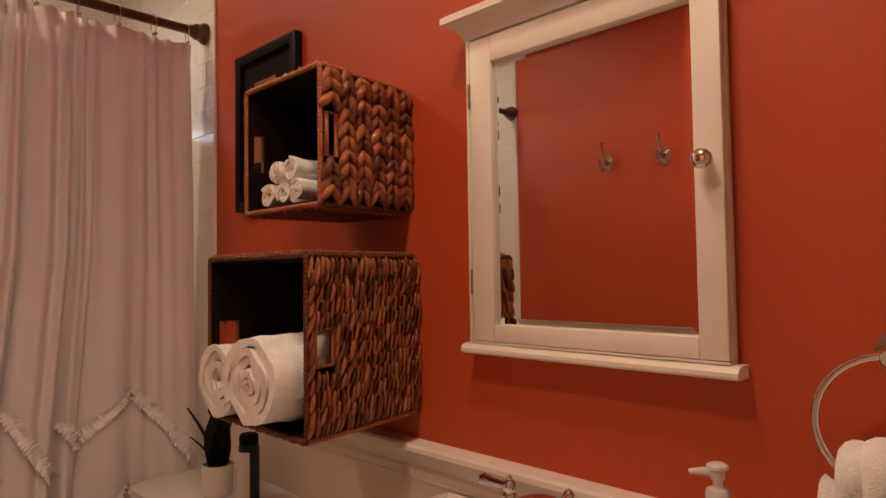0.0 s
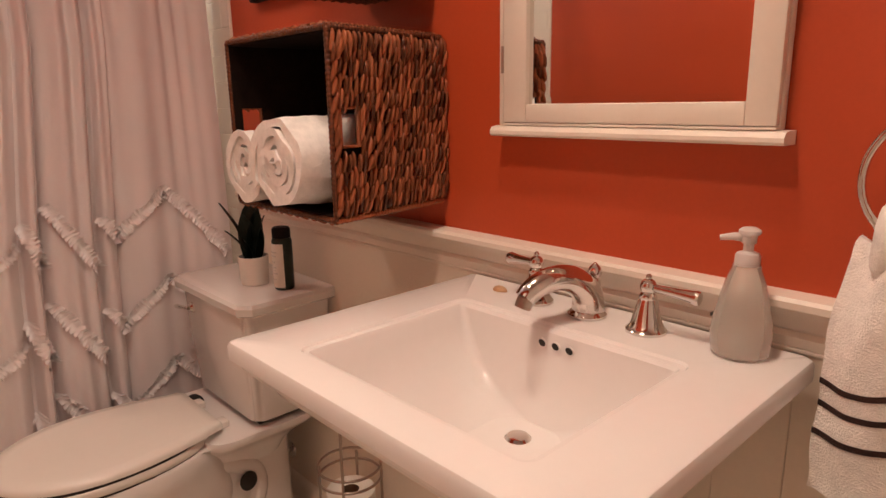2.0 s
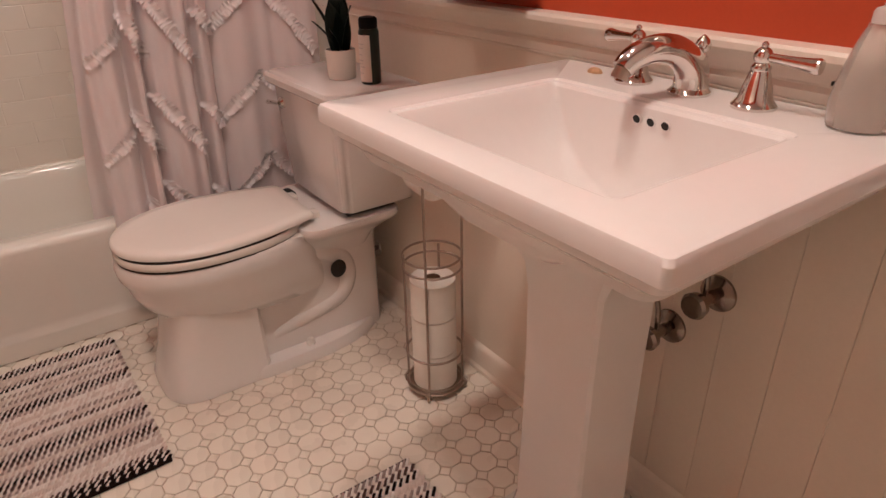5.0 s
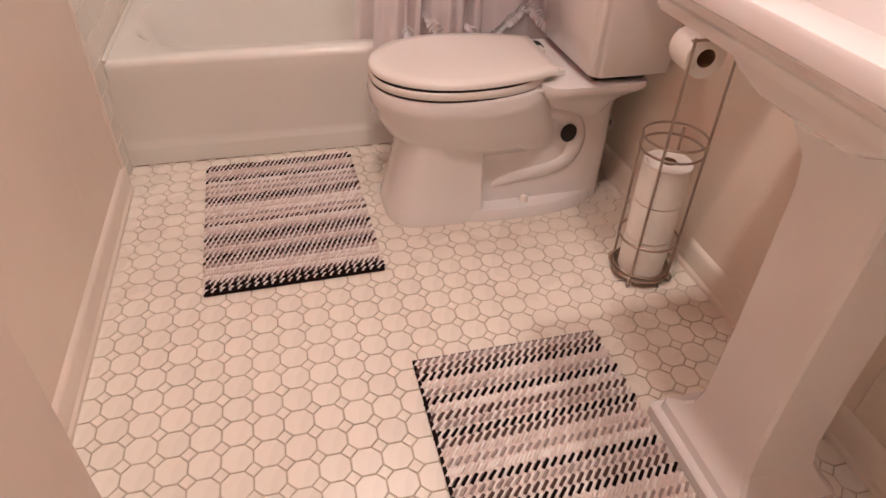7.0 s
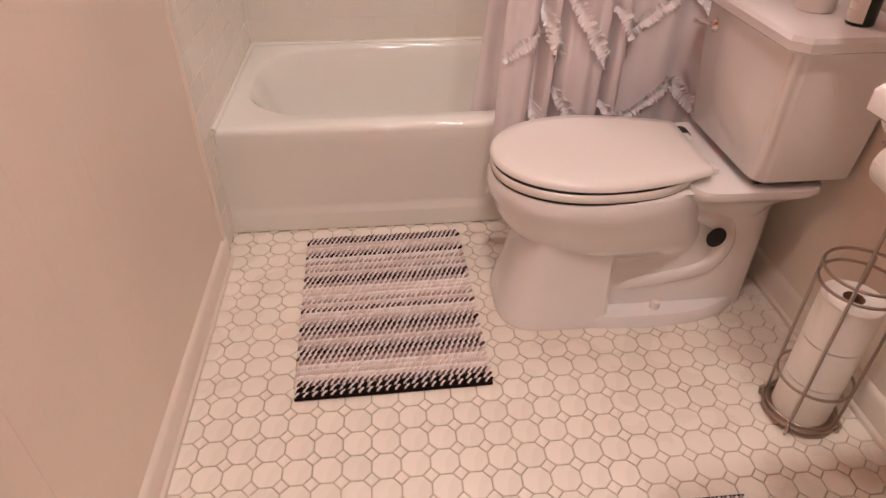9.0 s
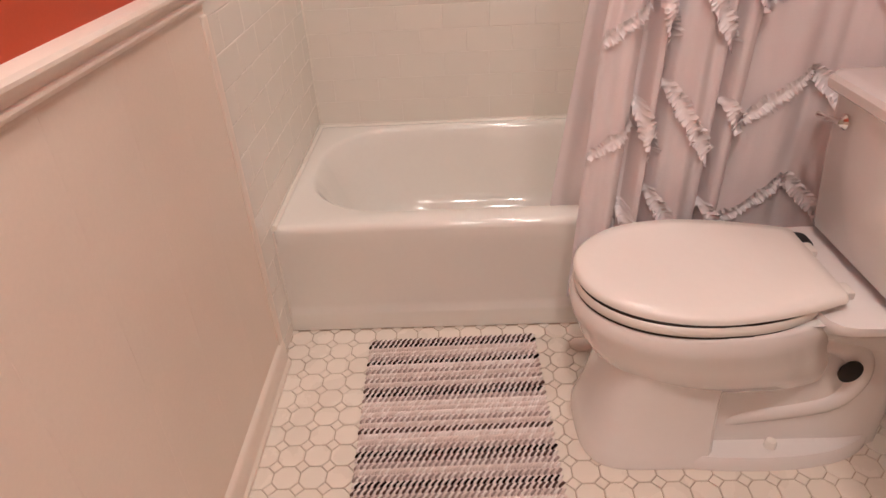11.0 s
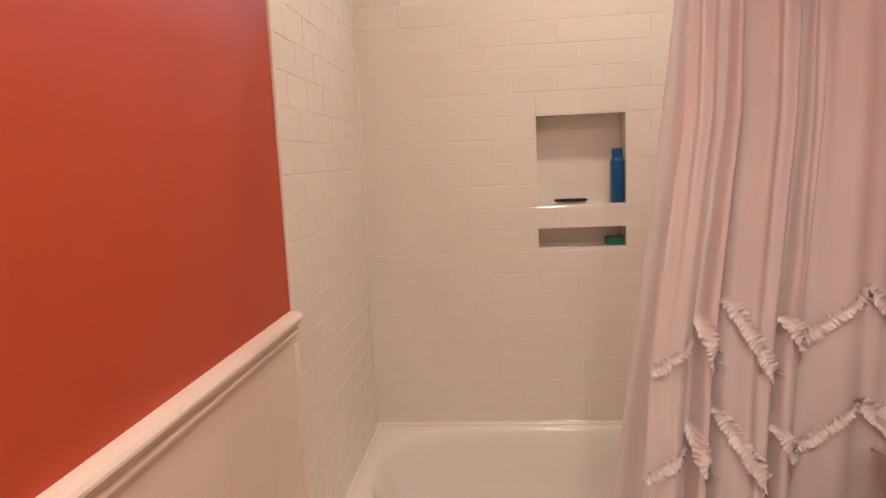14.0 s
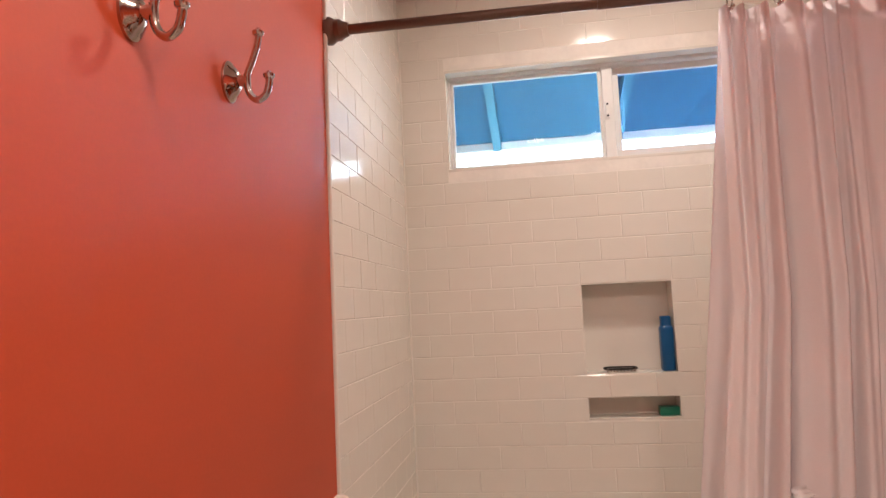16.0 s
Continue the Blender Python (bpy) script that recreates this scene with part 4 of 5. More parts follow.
    part("crown", bm, M["trim"], root, "flared crown moulding", 30)


make_cabinet()


# ---------------------------------------------------------------- towel ring
ring = thing("towel_ring", (1.862, W, 1.228), "chrome wall towel ring", "towel ring")
part("mount", lathe([(.027, 0), (.027, .006), (.020, .012), (.012, .020), (.010, .050), (.014, .056), (.010, .064)], 28, m=pose(0, 0, 0, 90, 0, 0)), M["chrome"], ring, smooth=40)
part("ring", tube([(.080 * math.sin(a), -.056, -.078 + .080 * math.cos(a)) for a in np.linspace(0, 2 * math.pi, 49)[:-1]], .0048, 12, True), M["chrome"], ring, smooth=180)

towel = thing("hand_towel", (1.862, 1.484, 1.10), "white terry hand towel with three brown stripes hung in a ring", "towel")


def towel_sheet(y_off, z_low, half, seed):
    nz, nx = 46, 30
    rows = []
    for j in range(nz + 1):
        k = j / nz
        z = .0 + (z_low) * k
        w = half * (.80 + .20 * min(1, k * 2.6) ** .7)
        row = []
        for i in range(nx + 1):
            u = i / nx * 2 - 1
            d = .016 * math.sin(u * 5.2 + seed) * (1 - .55 * k) + .004 * noise.noise((u * 4, k * 7, seed))
            drape = -.02 * (1 - k) ** 4
            row.append((w * u + .003 * noise.noise((k * 9, seed, 2)), y_off * (.35 + .65 * min(1, k * 3)) + d, z + .012 * (1 - k) * math.cos(u * 5.2 + seed) + drape * abs(u)))
        rows.append(row)
    return rows


def sheet_mesh(rows, thick, j0, j1):
    bm = bmesh.new()
    a = [[bm.verts.new((x, y - thick, z)) for x, y, z in rows[j]] for j in range(j0, j1 + 1)]
    b = [[bm.verts.new((x, y + thick, z)) for x, y, z in rows[j]] for j in range(j0, j1 + 1)]
    nj, ni = len(a), len(a[0])
    for j in range(nj - 1):
        for i in range(ni - 1):
            bm.faces.new((a[j][i], a[j][i + 1], a[j + 1][i + 1], a[j + 1][i]))
            bm.faces.new((b[j][i], b[j + 1][i], b[j + 1][i + 1], b[j][i + 1]))
        for i in (0, ni - 1):
            bm.faces.new((a[j][i], a[j + 1][i], b[j + 1][i], b[j][i]))
    for j in (0, nj - 1):
        for i in range(ni - 1):
            bm.faces.new((a[j][i], b[j][i], b[j][i + 1], a[j][i + 1]))
    return bm


front = towel_sheet(-.024, -.345, .092, .4)
part("front_fold", sheet_mesh(front, .006, 0, 46), M["towel"], towel, smooth=60)
part("back_fold", sheet_mesh(towel_sheet(.016, -.325, .090, 1.2), .006, 0, 46), M["towel"], towel, smooth=60)
for fx, fr, fz in ((-.036, .020, .004), (-.012, .022, .009), (.016, .021, .003), (.040, .018, .0)):
    pts = smooth_path([(fx * 1.25, -.020, -.050), (fx * 1.1, -.024, -.025), (fx, -.022, -.004 + fz), (fx, -.002, .008 + fz), (fx, .016, -.008 + fz), (fx * 1.1, .014, -.045)], 5)
    part("top_fold", tube(pts, fr, 14, radii=[fr * (.55 + .45 * math.sin(math.pi * (q + 1) / (len(pts) + 1))) for q in range(len(pts))]), M["towel"], towel, smooth=180)
for z in (-.193, -.226, -.262):
    j = int(round(-z / .345 * 46))
    part("stripe", sheet_mesh([[(x * 1.005, y, q) for x, y, q in r] for r in front], .0072, j, j + 1), M["stripe"], towel, "dark brown woven stripe", smooth=60)


# ---------------------------------------------------------------- robe hooks
def make_hook(x, z):
    root = thing("robe_hook", (x, 0, z), "polished nickel double robe hook on the red wall", "hook", "robe hooks on the wall")
    pl = lathe([(.030, 0), (.030, .004), (.026, .008), (.022, .010), (.018, .015), (.010, .020)], 32, m=pose(0, 0, 0, -90, 0, 0))
    bmesh.ops.scale(pl, verts=pl.verts[:], vec=(.85, 1, 1.15))
    part("plate", pl, M["hookmetal"], root, smooth=40)
    part("stem", tube([(0, .014, 0), (0, .034, 0)], .009, 16, radii=[.010, .008]), M["hookmetal"], root)
    up = smooth_path([(0, .032, -.012), (0, .033, .010), (0, .040, .028), (0, .048, .050), (0, .052, .066), (0, .052, .074)])
    part("upper_prong", tube(up, .0055, 14), M["hookmetal"], root, smooth=180)
    dn = smooth_path([(0, .032, .010), (0, .033, -.014), (0, .040, -.028), (0, .051, -.034), (0, .064, -.025), (0, .069, -.008), (0, .069, .0)])
    part("lower_prong", tube(dn, .0058, 14), M["hookmetal"], root, smooth=180)
    for p in ((.052, .076), (.069, .003)):
        k = lathe([(.006, -.004), (.009, -.001), (.0095, .003), (.005, .006), (.003, .009), (.001, .010)], 18, (0, p[0], p[1]))
        part("tip", k, M["hookmetal"], root, smooth=60)
    return root


hook = make_hook(.622, 1.788)
copy_thing(hook, pose(.874, 0, 1.785))


# ---------------------------------------------------------------- picture
pic = thing("picture_frame", (.45, W, 1.75), "black wooden picture frame with a dark print on the red wall", "picture")
fx0, fx1, fz0, fz1, fw = -.178, .146, -.234, .220, .030
fm = bmesh.new()
for q in ((fx0, fx0 + fw, fz0, fz1), (fx1 - fw, fx1, fz0, fz1), (fx0 + fw, fx1 - fw, fz0, fz0 + fw), (fx0 + fw, fx1 - fw, fz1 - fw, fz1)):
    box(q[0], q[1], -.024, -.0005, q[2], q[3], .003, 2, fm)
part("frame", fm, M["black"], pic)
part("print", box(fx0 + fw - .002, fx1 - fw + .002, -.010, -.006, fz0 + fw - .002, fz1 - fw + .002), [M["art"]], pic, "dark print", None)
part("print_panel", box(-.085, .030, -.012, -.0102, -.10, .130), M["artsquare"], pic, "rust-coloured square in the print", None)


# ---------------------------------------------------------------- wicker baskets
def strand_mesh(length, width, depth, twist, slim, mat, name):
    bm = bmesh.new()
    n, k = 7, 6
    loops = []
    for i in range(n + 1):
        t = i / n * 2 - 1
        r = max(.25, (1 - abs(t) ** slim) ** .7)
        loops.append([(width / 2 * r * math.cos(2 * math.pi * j / k) + twist * t * width, -depth * (.10 + .90 * r) * .5 + depth / 2 * (.35 + .65 * r) * math.sin(2 * math.pi * j / k), t * length / 2) for j in range(k)])
    loft(loops, bm=bm)
    return finish(bm, name, mat, 180)


def make_basket(name, label, xr0, xr1, xl0, xl1, yb, yf, z0, z1, hole, cols, rows, braid, pairs):
    """An open box on its side: back at y = yb on the wall, mouth at y = yf; sides run from x*0 at the wall to x*1 at the mouth."""
    root = thing(name, ((xr0 + xl0) / 2, yb, z0), label, "basket", "wicker baskets on the wall")
    o = root.location.copy()
    L = lambda x, y, z: (x - o.x, y - o.y, z - o.z)
    th = .008

    def slab(p00, p10, p11, p01, nrm):
        bm = bmesh.new()
        nv = Vector(nrm) * th
        a = [bm.verts.new(p) for p in (p00, p10, p11, p01)]
        b = [bm.verts.new(Vector(p) + nv) for p in (p00, p10, p11, p01)]
        bm.faces.new(a)
        bm.faces.new(b[::-1])
        for i in range(4):
            bm.faces.new((a[i], a[(i + 1) % 4], b[(i + 1) % 4], b[i]))
        return bm

    # these panels carry the basket's inner shade in their colour
    part("bottom_panel", slab(L(xl0, yb - .001, z0), L(xr0, yb - .001, z0), L(xr0, yb - .001, z1), L(xl0, yb - .001, z1), (0, -1, 0)), M["wickershade"], root, "woven back coloured as in shade")
    part("top_panel", slab(L(xl0, yb - .01, z1), L(xr0, yb - .01, z1), L(xr1, yf, z1), L(xl1, yf, z1), (0, 0, -1)), M["wickershade"], root, "woven upper side")
    part("lower_panel", slab(L(xl0, yb - .01, z0), L(xr0, yb - .01, z0), L(xr1, yf, z0), L(xl1, yf, z0), (0, 0, 1)), M["wickershade"], root, "woven lower side")
    hy0, hy1, hz0, hz1 = hole
    for side, (xa, xb, sg) in (("side_panel", (xr0, xr1, 1)), ("far_side_panel", (xl0, xl1, -1))):
        ys = [yf, hy0, hy1, yb - .01]
        zs = [z0 + th, hz0, hz1, z1 - th]
        px = lambda y: xa + (xb - xa) * (yb - y) / (yb - yf)
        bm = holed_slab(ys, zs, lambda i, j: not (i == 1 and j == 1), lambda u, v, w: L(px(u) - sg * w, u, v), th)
        sp = part(side, bm, M["wickershade"], root, "woven side with a hand hole", None)
        pw, ph = (yb - yf) / cols, (z1 - z0) / rows
        me = [strand_mesh(ph * (1.7 if pairs else 1.5), pw * (1.12 if pairs else .66), .0125 * braid, tw, 2.4 if pairs else 3.6, M["wicker"], "strand") for tw in ((.42, -.42) if pairs else (.50, .36))]
        joined = bmesh.new()
        for c in range(cols):
            for r in range(-1, rows + 1):
                y = yf + (c + .5) * pw
                z = z0 + (r + (.5 if (c % 2 == 0 or pairs) else .72)) * ph
                if not (z0 + .2 * ph < z < z1 - .2 * ph):
                    continue
                z = min(max(z, z0 + .85 * ph), z1 - .85 * ph)
                if hy0 - .004 < y < hy1 + .004 and hz0 - .008 < z < hz1 + .008:
                    continue
                m = Matrix.Translation(L(px(y) + sg * .001, y, z)) @ Matrix.Rotation(radians(90 if sg > 0 else -90), 4, "Z") @ Matrix.Rotation(random.uniform(-.16, .16), 4, "Y") @ Matrix.Diagonal((random.uniform(.8, 1.15), random.uniform(.75, 1.35), random.uniform(.82, 1.12), 1))
                if sg > 0:
                    s = new("woven_strand", me[c % 2])
                    s.parent = sp
                    s.matrix_basis = m
                else:
                    tmp = bmesh.new()
                    tmp.from_mesh(me[c % 2])
                    tmp.transform(m)
                    t2 = bpy.data.meshes.new("t")
                    tmp.to_mesh(t2)
                    tmp.free()
                    joined.from_mesh(t2)
                    bpy.data.meshes.remove(t2)
        if sg < 0:
            part("weave", joined, M["wicker"], sp, smooth=180, kind="stuff")
        else:
            joined.free()
        # bound hand hole
        hp = [L(px(y) + sg * .003, y, z) for y, z in ((hy0, hz0), (hy1, hz0), (hy1, hz1), (hy0, hz1))]
        part("hand_hole_binding", tube(hp, .005, 8, True), M["wicker"], sp, smooth=60)
    # weave on top and underneath
    for nm, z, s in (("top_weave", z1, 1), ("lower_weave", z0, -1)):
        wv = bmesh.new()
        for r in range(rows):
            t = (r + .5) / rows
            pts = []
            for c in range(cols * 2 + 1):
                k = c / (cols * 2)
                y = yf + (yb - .01 - yf) * k
                xa = xl1 + (xl0 - xl1) * k + .004
                xb = xr1 + (xr0 - xr1) * k - .004
                pts.append(L(xa + (xb - xa) * t, y, z + s * (.001 + .0035 * ((c + r) % 2))))
            tube(pts, .0075, 6, bm=wv)
        part(nm, wv, M["wicker"], root, smooth=60, kind="stuff")

    def rope(points, rad, nm):
        """A wrapped edge: small beads along the polyline."""
        bm = bmesh.new()
        for a, b in zip(points, points[1:]):
            a, b = Vector(a), Vector(b)
            k = max(2, int((b - a).length / .0085))
            pts, rr = [], []
            for i in range(k * 4 + 1):
                pts.append(a.lerp(b, i / (k * 4)))
                rr.append(rad * (.78 + .30 * abs(math.sin(math.pi * i / 4))))
            tube(pts, rad, 8, bm=bm, radii=rr)
        part(nm, bm, M["wicker"], root, "wrapped leaf edging", smooth=60)

    rope([L(xl1, yf, z0), L(xr1, yf, z0), L(xr1, yf, z1), L(xl1, yf, z1), L(xl1, yf, z0)], .0055, "mouth_edging")
    rope([L(xr0, yb - .008, z0), L(xr0, yb - .008, z1)], .0065, "wall_edging")
    rope([L(xr0, yb - .008, z1), L(xr1, yf, z1)], .006, "upper_edging")
    rope([L(xr0, yb - .008, z0), L(xr1, yf, z0)], .006, "lower_edging")
    return root


make_basket("wicker_basket", "large brown woven basket mounted sideways on the wall", 1.022, 1.068, .752, .706, W, 1.236, 1.044, 1.366, (1.252, 1.296, 1.170, 1.236), 25, 12, 1.0, False)
make_basket("wicker_basket", "small brown chunky-braided basket mounted sideways on the wall", 1.000, 1.032, .785, .760, W, 1.292, 1.462, 1.722, (1.304, 1.330, 1.552, 1.634), 12, 10, 1.35, True)


def rolled_towel(cx, cz, y0, length, radius, turns, thick, seed, name, label, group):
    root = thing(name, (cx, y0, cz), label, "towel", group)
    bm = bmesh.new()
    n = int(turns * 40)
    sec = []
    for i in range(n + 1):
        t = i / n
        a = 2 * math.pi * turns * t + seed
        r = radius * (.12 + .88 * t) + .0014 * noise.noise((a * .8, seed, 0)) * radius / .04
        sec.append((r * math.cos(a) * 1.02, r * math.sin(a) * .97, a, r))
    m = 18
    outer, inner = [], []
    for j in range(m + 1):
        k = j / m
        row_o, row_i = [], []
        for i, (x, z, a, r) in enumerate(sec):
            bulge = (.005 if radius < .05 else .007) * noise.noise((x * 24, z * 24, k * 3 + seed)) + .0035 * noise.noise((x * 90, z * 90, k * 14 + seed)) * radius / .09
            y = k * length + (.010 * (1 - i / n) * math.cos(seed) + .006 * noise.noise((a * .7, seed, 4))) * (1 if k < .5 else -1)
            w = thick * (.8 + .2 * math.sin(a * 3))
            row_o.append(bm.verts.new((x + bulge, y, z + bulge)))
            f = max(0, (r - w)) / max(r, 1e-5)
            row_i.append(bm.verts.new((x * f + bulge, y, z * f + bulge)))
        outer.append(row_o)
        inner.append(row_i)
    for j in range(m):
        for i in range(n):
            bm.faces.new((outer[j][i], outer[j][i + 1], outer[j + 1][i + 1], outer[j + 1][i]))
            bm.faces.new((inner[j][i], inner[j + 1][i], inner[j + 1][i + 1], inner[j][i + 1]))
        for i in (0, n):
            bm.faces.new((outer[j][i], outer[j + 1][i], inner[j + 1][i], inner[j][i]))
    for j in (0, m):
        for i in range(n):
            bm.faces.new((outer[j][i], inner[j][i], inner[j][i + 1], outer[j][i + 1]))
    part("roll", bm, M["towel"], root, smooth=60)
    return root


rolled_towel(.966, 1.044 + .006 + .088, 1.184, .20, .092, 4.2, .0225, 2.4, "rolled_bath_towel", "thick white rolled bath towel in the large basket", "rolled bath towels")
rolled_towel(.800, 1.044 + .006 + .080, 1.200, .20, .083, 4.0, .0205, .7, "rolled_bath_towel", "thick white rolled bath towel in the large basket", "rolled bath towels")
for i, (px, pz) in enumerate(((.812, .0), (.868, .0), (.926, .0), (.842, .047), (.900, .047))):
    rolled_towel(px, 1.462 + .009 + .027 + pz, 1.308 + .006 * (i % 2), .17, .0265, 3.4, .0076, 1.3 * i, "rolled_washcloth", "small cream rolled washcloth in the upper basket", "rolled washcloths")


# ---------------------------------------------------------------- on the toilet tank
plant = thing("potted_plant", (.420, 1.392, .7725), "dark-leaved plant in a small white pot on the toilet tank", "plant")
pot = part("pot", lathe([(.035, 0), (.037, .002), (.040, .074), (.039, .076), (.036, .076), (.036, .060)], 32, cap=False), M["pot"], plant, "white cylindrical pot", 40)
part("soil", lathe([(.0335, .058), (.0335, .062)], 24), M["soil"], pot)
for i, (az, ln, lean) in enumerate(((228, .175, .42), (238, .10, .62), (20, .15, .14), (100, .165, .10), (150, .14, .22), (300, .14, .18), (330, .170, .12), (60, .13, .25), (265, .085, .35))):
    bm = bmesh.new()
    rows = []
    d = Vector((math.cos(radians(az)), math.sin(radians(az)), 0))
    s = Vector((-d.y, d.x, 0))
    for j in range(9):
        t = j / 8
        w = (.031 if i > 1 else .013) * math.sin(math.pi * min(1, .15 + .85 * t)) ** .7 + .001
        c = d * (.006 + lean * ln * t ** 1.6) + Vector((0, 0, .060 + ln * t * (1 - .2 * lean * t)))
        rows.append([bm.verts.new(c + s * w * q - d * .004 * (1 - abs(q)) + Vector((0, 0, .0))) for q in (-1, -.5, 0, .5, 1)])
    for a, b in zip(rows, rows[1:]):
        for q in range(4):
            bm.faces.new((a[q], a[q + 1], b[q + 1], b[q]))
    bmesh.ops.solidify(bm, geom=bm.faces[:], thickness=.0018)
    part("leaf", bm, M["leaf"], plant, smooth=60)

can = thing("spray_can", (.522, 1.424, .7725), "dark green spray can with a white label on the toilet tank", "spray can")
part("body", lathe([(.024, 0), (.026, .003), (.026, .128), (.023, .136)], 32), M["can"], can, smooth=40)
part("cap", lathe([(.0225, .1362), (.0235, .138), (.0235, .158), (.020, .163), (.010, .165)], 28), M["black"], can, "black cap", 40)
wrap = [[(rr * math.cos(radians(g)), rr * math.sin(radians(g)), z) for g in range(-150, -20, 5)] for rr, z in ((.0263, .006), (.0270, .008), (.0270, .120), (.0263, .122))]
bm = bmesh.new()
vv = [[bm.verts.new(p) for p in r] for r in wrap]
for p, q in zip(vv, vv[1:]):
    for i in range(len(p) - 1):
        bm.faces.new((p[i], p[i + 1], q[i + 1], q[i]))
lb2 = part("label", bm, M["paper"], can, "white paper label", 30)
for k, (z, g0, g1) in enumerate(((.100, -110, -60), (.090, -116, -66), (.074, -108, -72), (.060, -112, -64), (.052, -112, -70), (.044, -112, -62), (.028, -104, -70))):
    part("print_bar", tube([(.0271 * math.cos(radians(g)), .0271 * math.sin(radians(g)), z) for g in range(g0, g1, 6)], .0014, 6), M["label"], lb2)


# ---------------------------------------------------------------- toilet paper stand
def make_stand():
    cx, cy = .835, 1.388
    root = thing("toilet_paper_stand", (cx, cy, 0), "bronze wire toilet paper stand with a spare roll holder", "paper stand")
    R = .075
    circ = lambda r, z: [(r * math.cos(a), r * math.sin(a), z) for a in np.linspace(0, 2 * math.pi, 41)[:-1]]
    for r, z in ((R, .022), (R - .004, .034), (R, .125), (R, .378), (R, .408)):
        part("ring", tube(circ(r, z), .0032, 8, True), M["nickel"], root, smooth=180)
    part("base_plate", lathe([(R - .01, .016), (R - .004, .018), (R - .004, .021), (R - .01, .022)], 36), M["nickel"], root)
    for k in range(4):
        a = radians(45 + 90 * k - 92)
        c, s = math.cos(a), math.sin(a)
        top = .40 if k not in (0, 1) else .66
        part("upright", tube([(R * c, R * s, .02), (R * c, R * s, top)], .0034, 8), M["nickel"], root)
        part("foot", tube([(R * c * 1.02, R * s * 1.02, .034), (R * c * 1.14, R * s * 1.14, .022), (R * c * 1.10, R * s * 1.10, .006), (R * c * .95, R * s * .95, .006)], .0042, 8), M["nickel"], root, smooth=180)
    a0, a1 = radians(45 - 92), radians(135 - 92)
    p0, p1 = Vector((R * math.cos(a0), R * math.sin(a0), .655)), Vector((R * math.cos(a1), R * math.sin(a1), .655))
    q = (p0 + p1) / 2
    part("arm", tube([p1, p0, p0 + Vector((-.03, .02, -.015)), (-.10, .004, .625)], .0036, 8), M["nickel"], root)
    return cx, cy


scx, scy = make_stand()


def paper_roll(x, y, z, rx, ry, rz, label, r, h):
    root = thing("toilet_paper_roll", (x, y, z), label, "toilet paper", "toilet paper rolls")
    root.matrix_world = pose(x, y, z, rx, ry, rz)
    part("paper", lathe([(.020, -h), (r - .0015, -h), (r, -h + .0015), (r, h - .0015), (r - .0015, h), (.020, h)], 40, cap=False), M["paper"], root, smooth=30)
    part("core", lathe([(.0202, -h + .0005), (.0202, h - .0005)], 24, cap=False), M["card"], root, "brown cardboard core")


for k in range(3):
    paper_roll(scx + .001 * k, scy - .001 * k, .023 + .0535 + k * .1072, 0, 0, 50 * k, "white toilet paper roll stacked in the wire stand", .0590, .0525)
paper_roll(scx - .010, scy + .0, .608, 0, 90, -6, "part-used white toilet paper roll hung on the stand's arm", .045, .043)


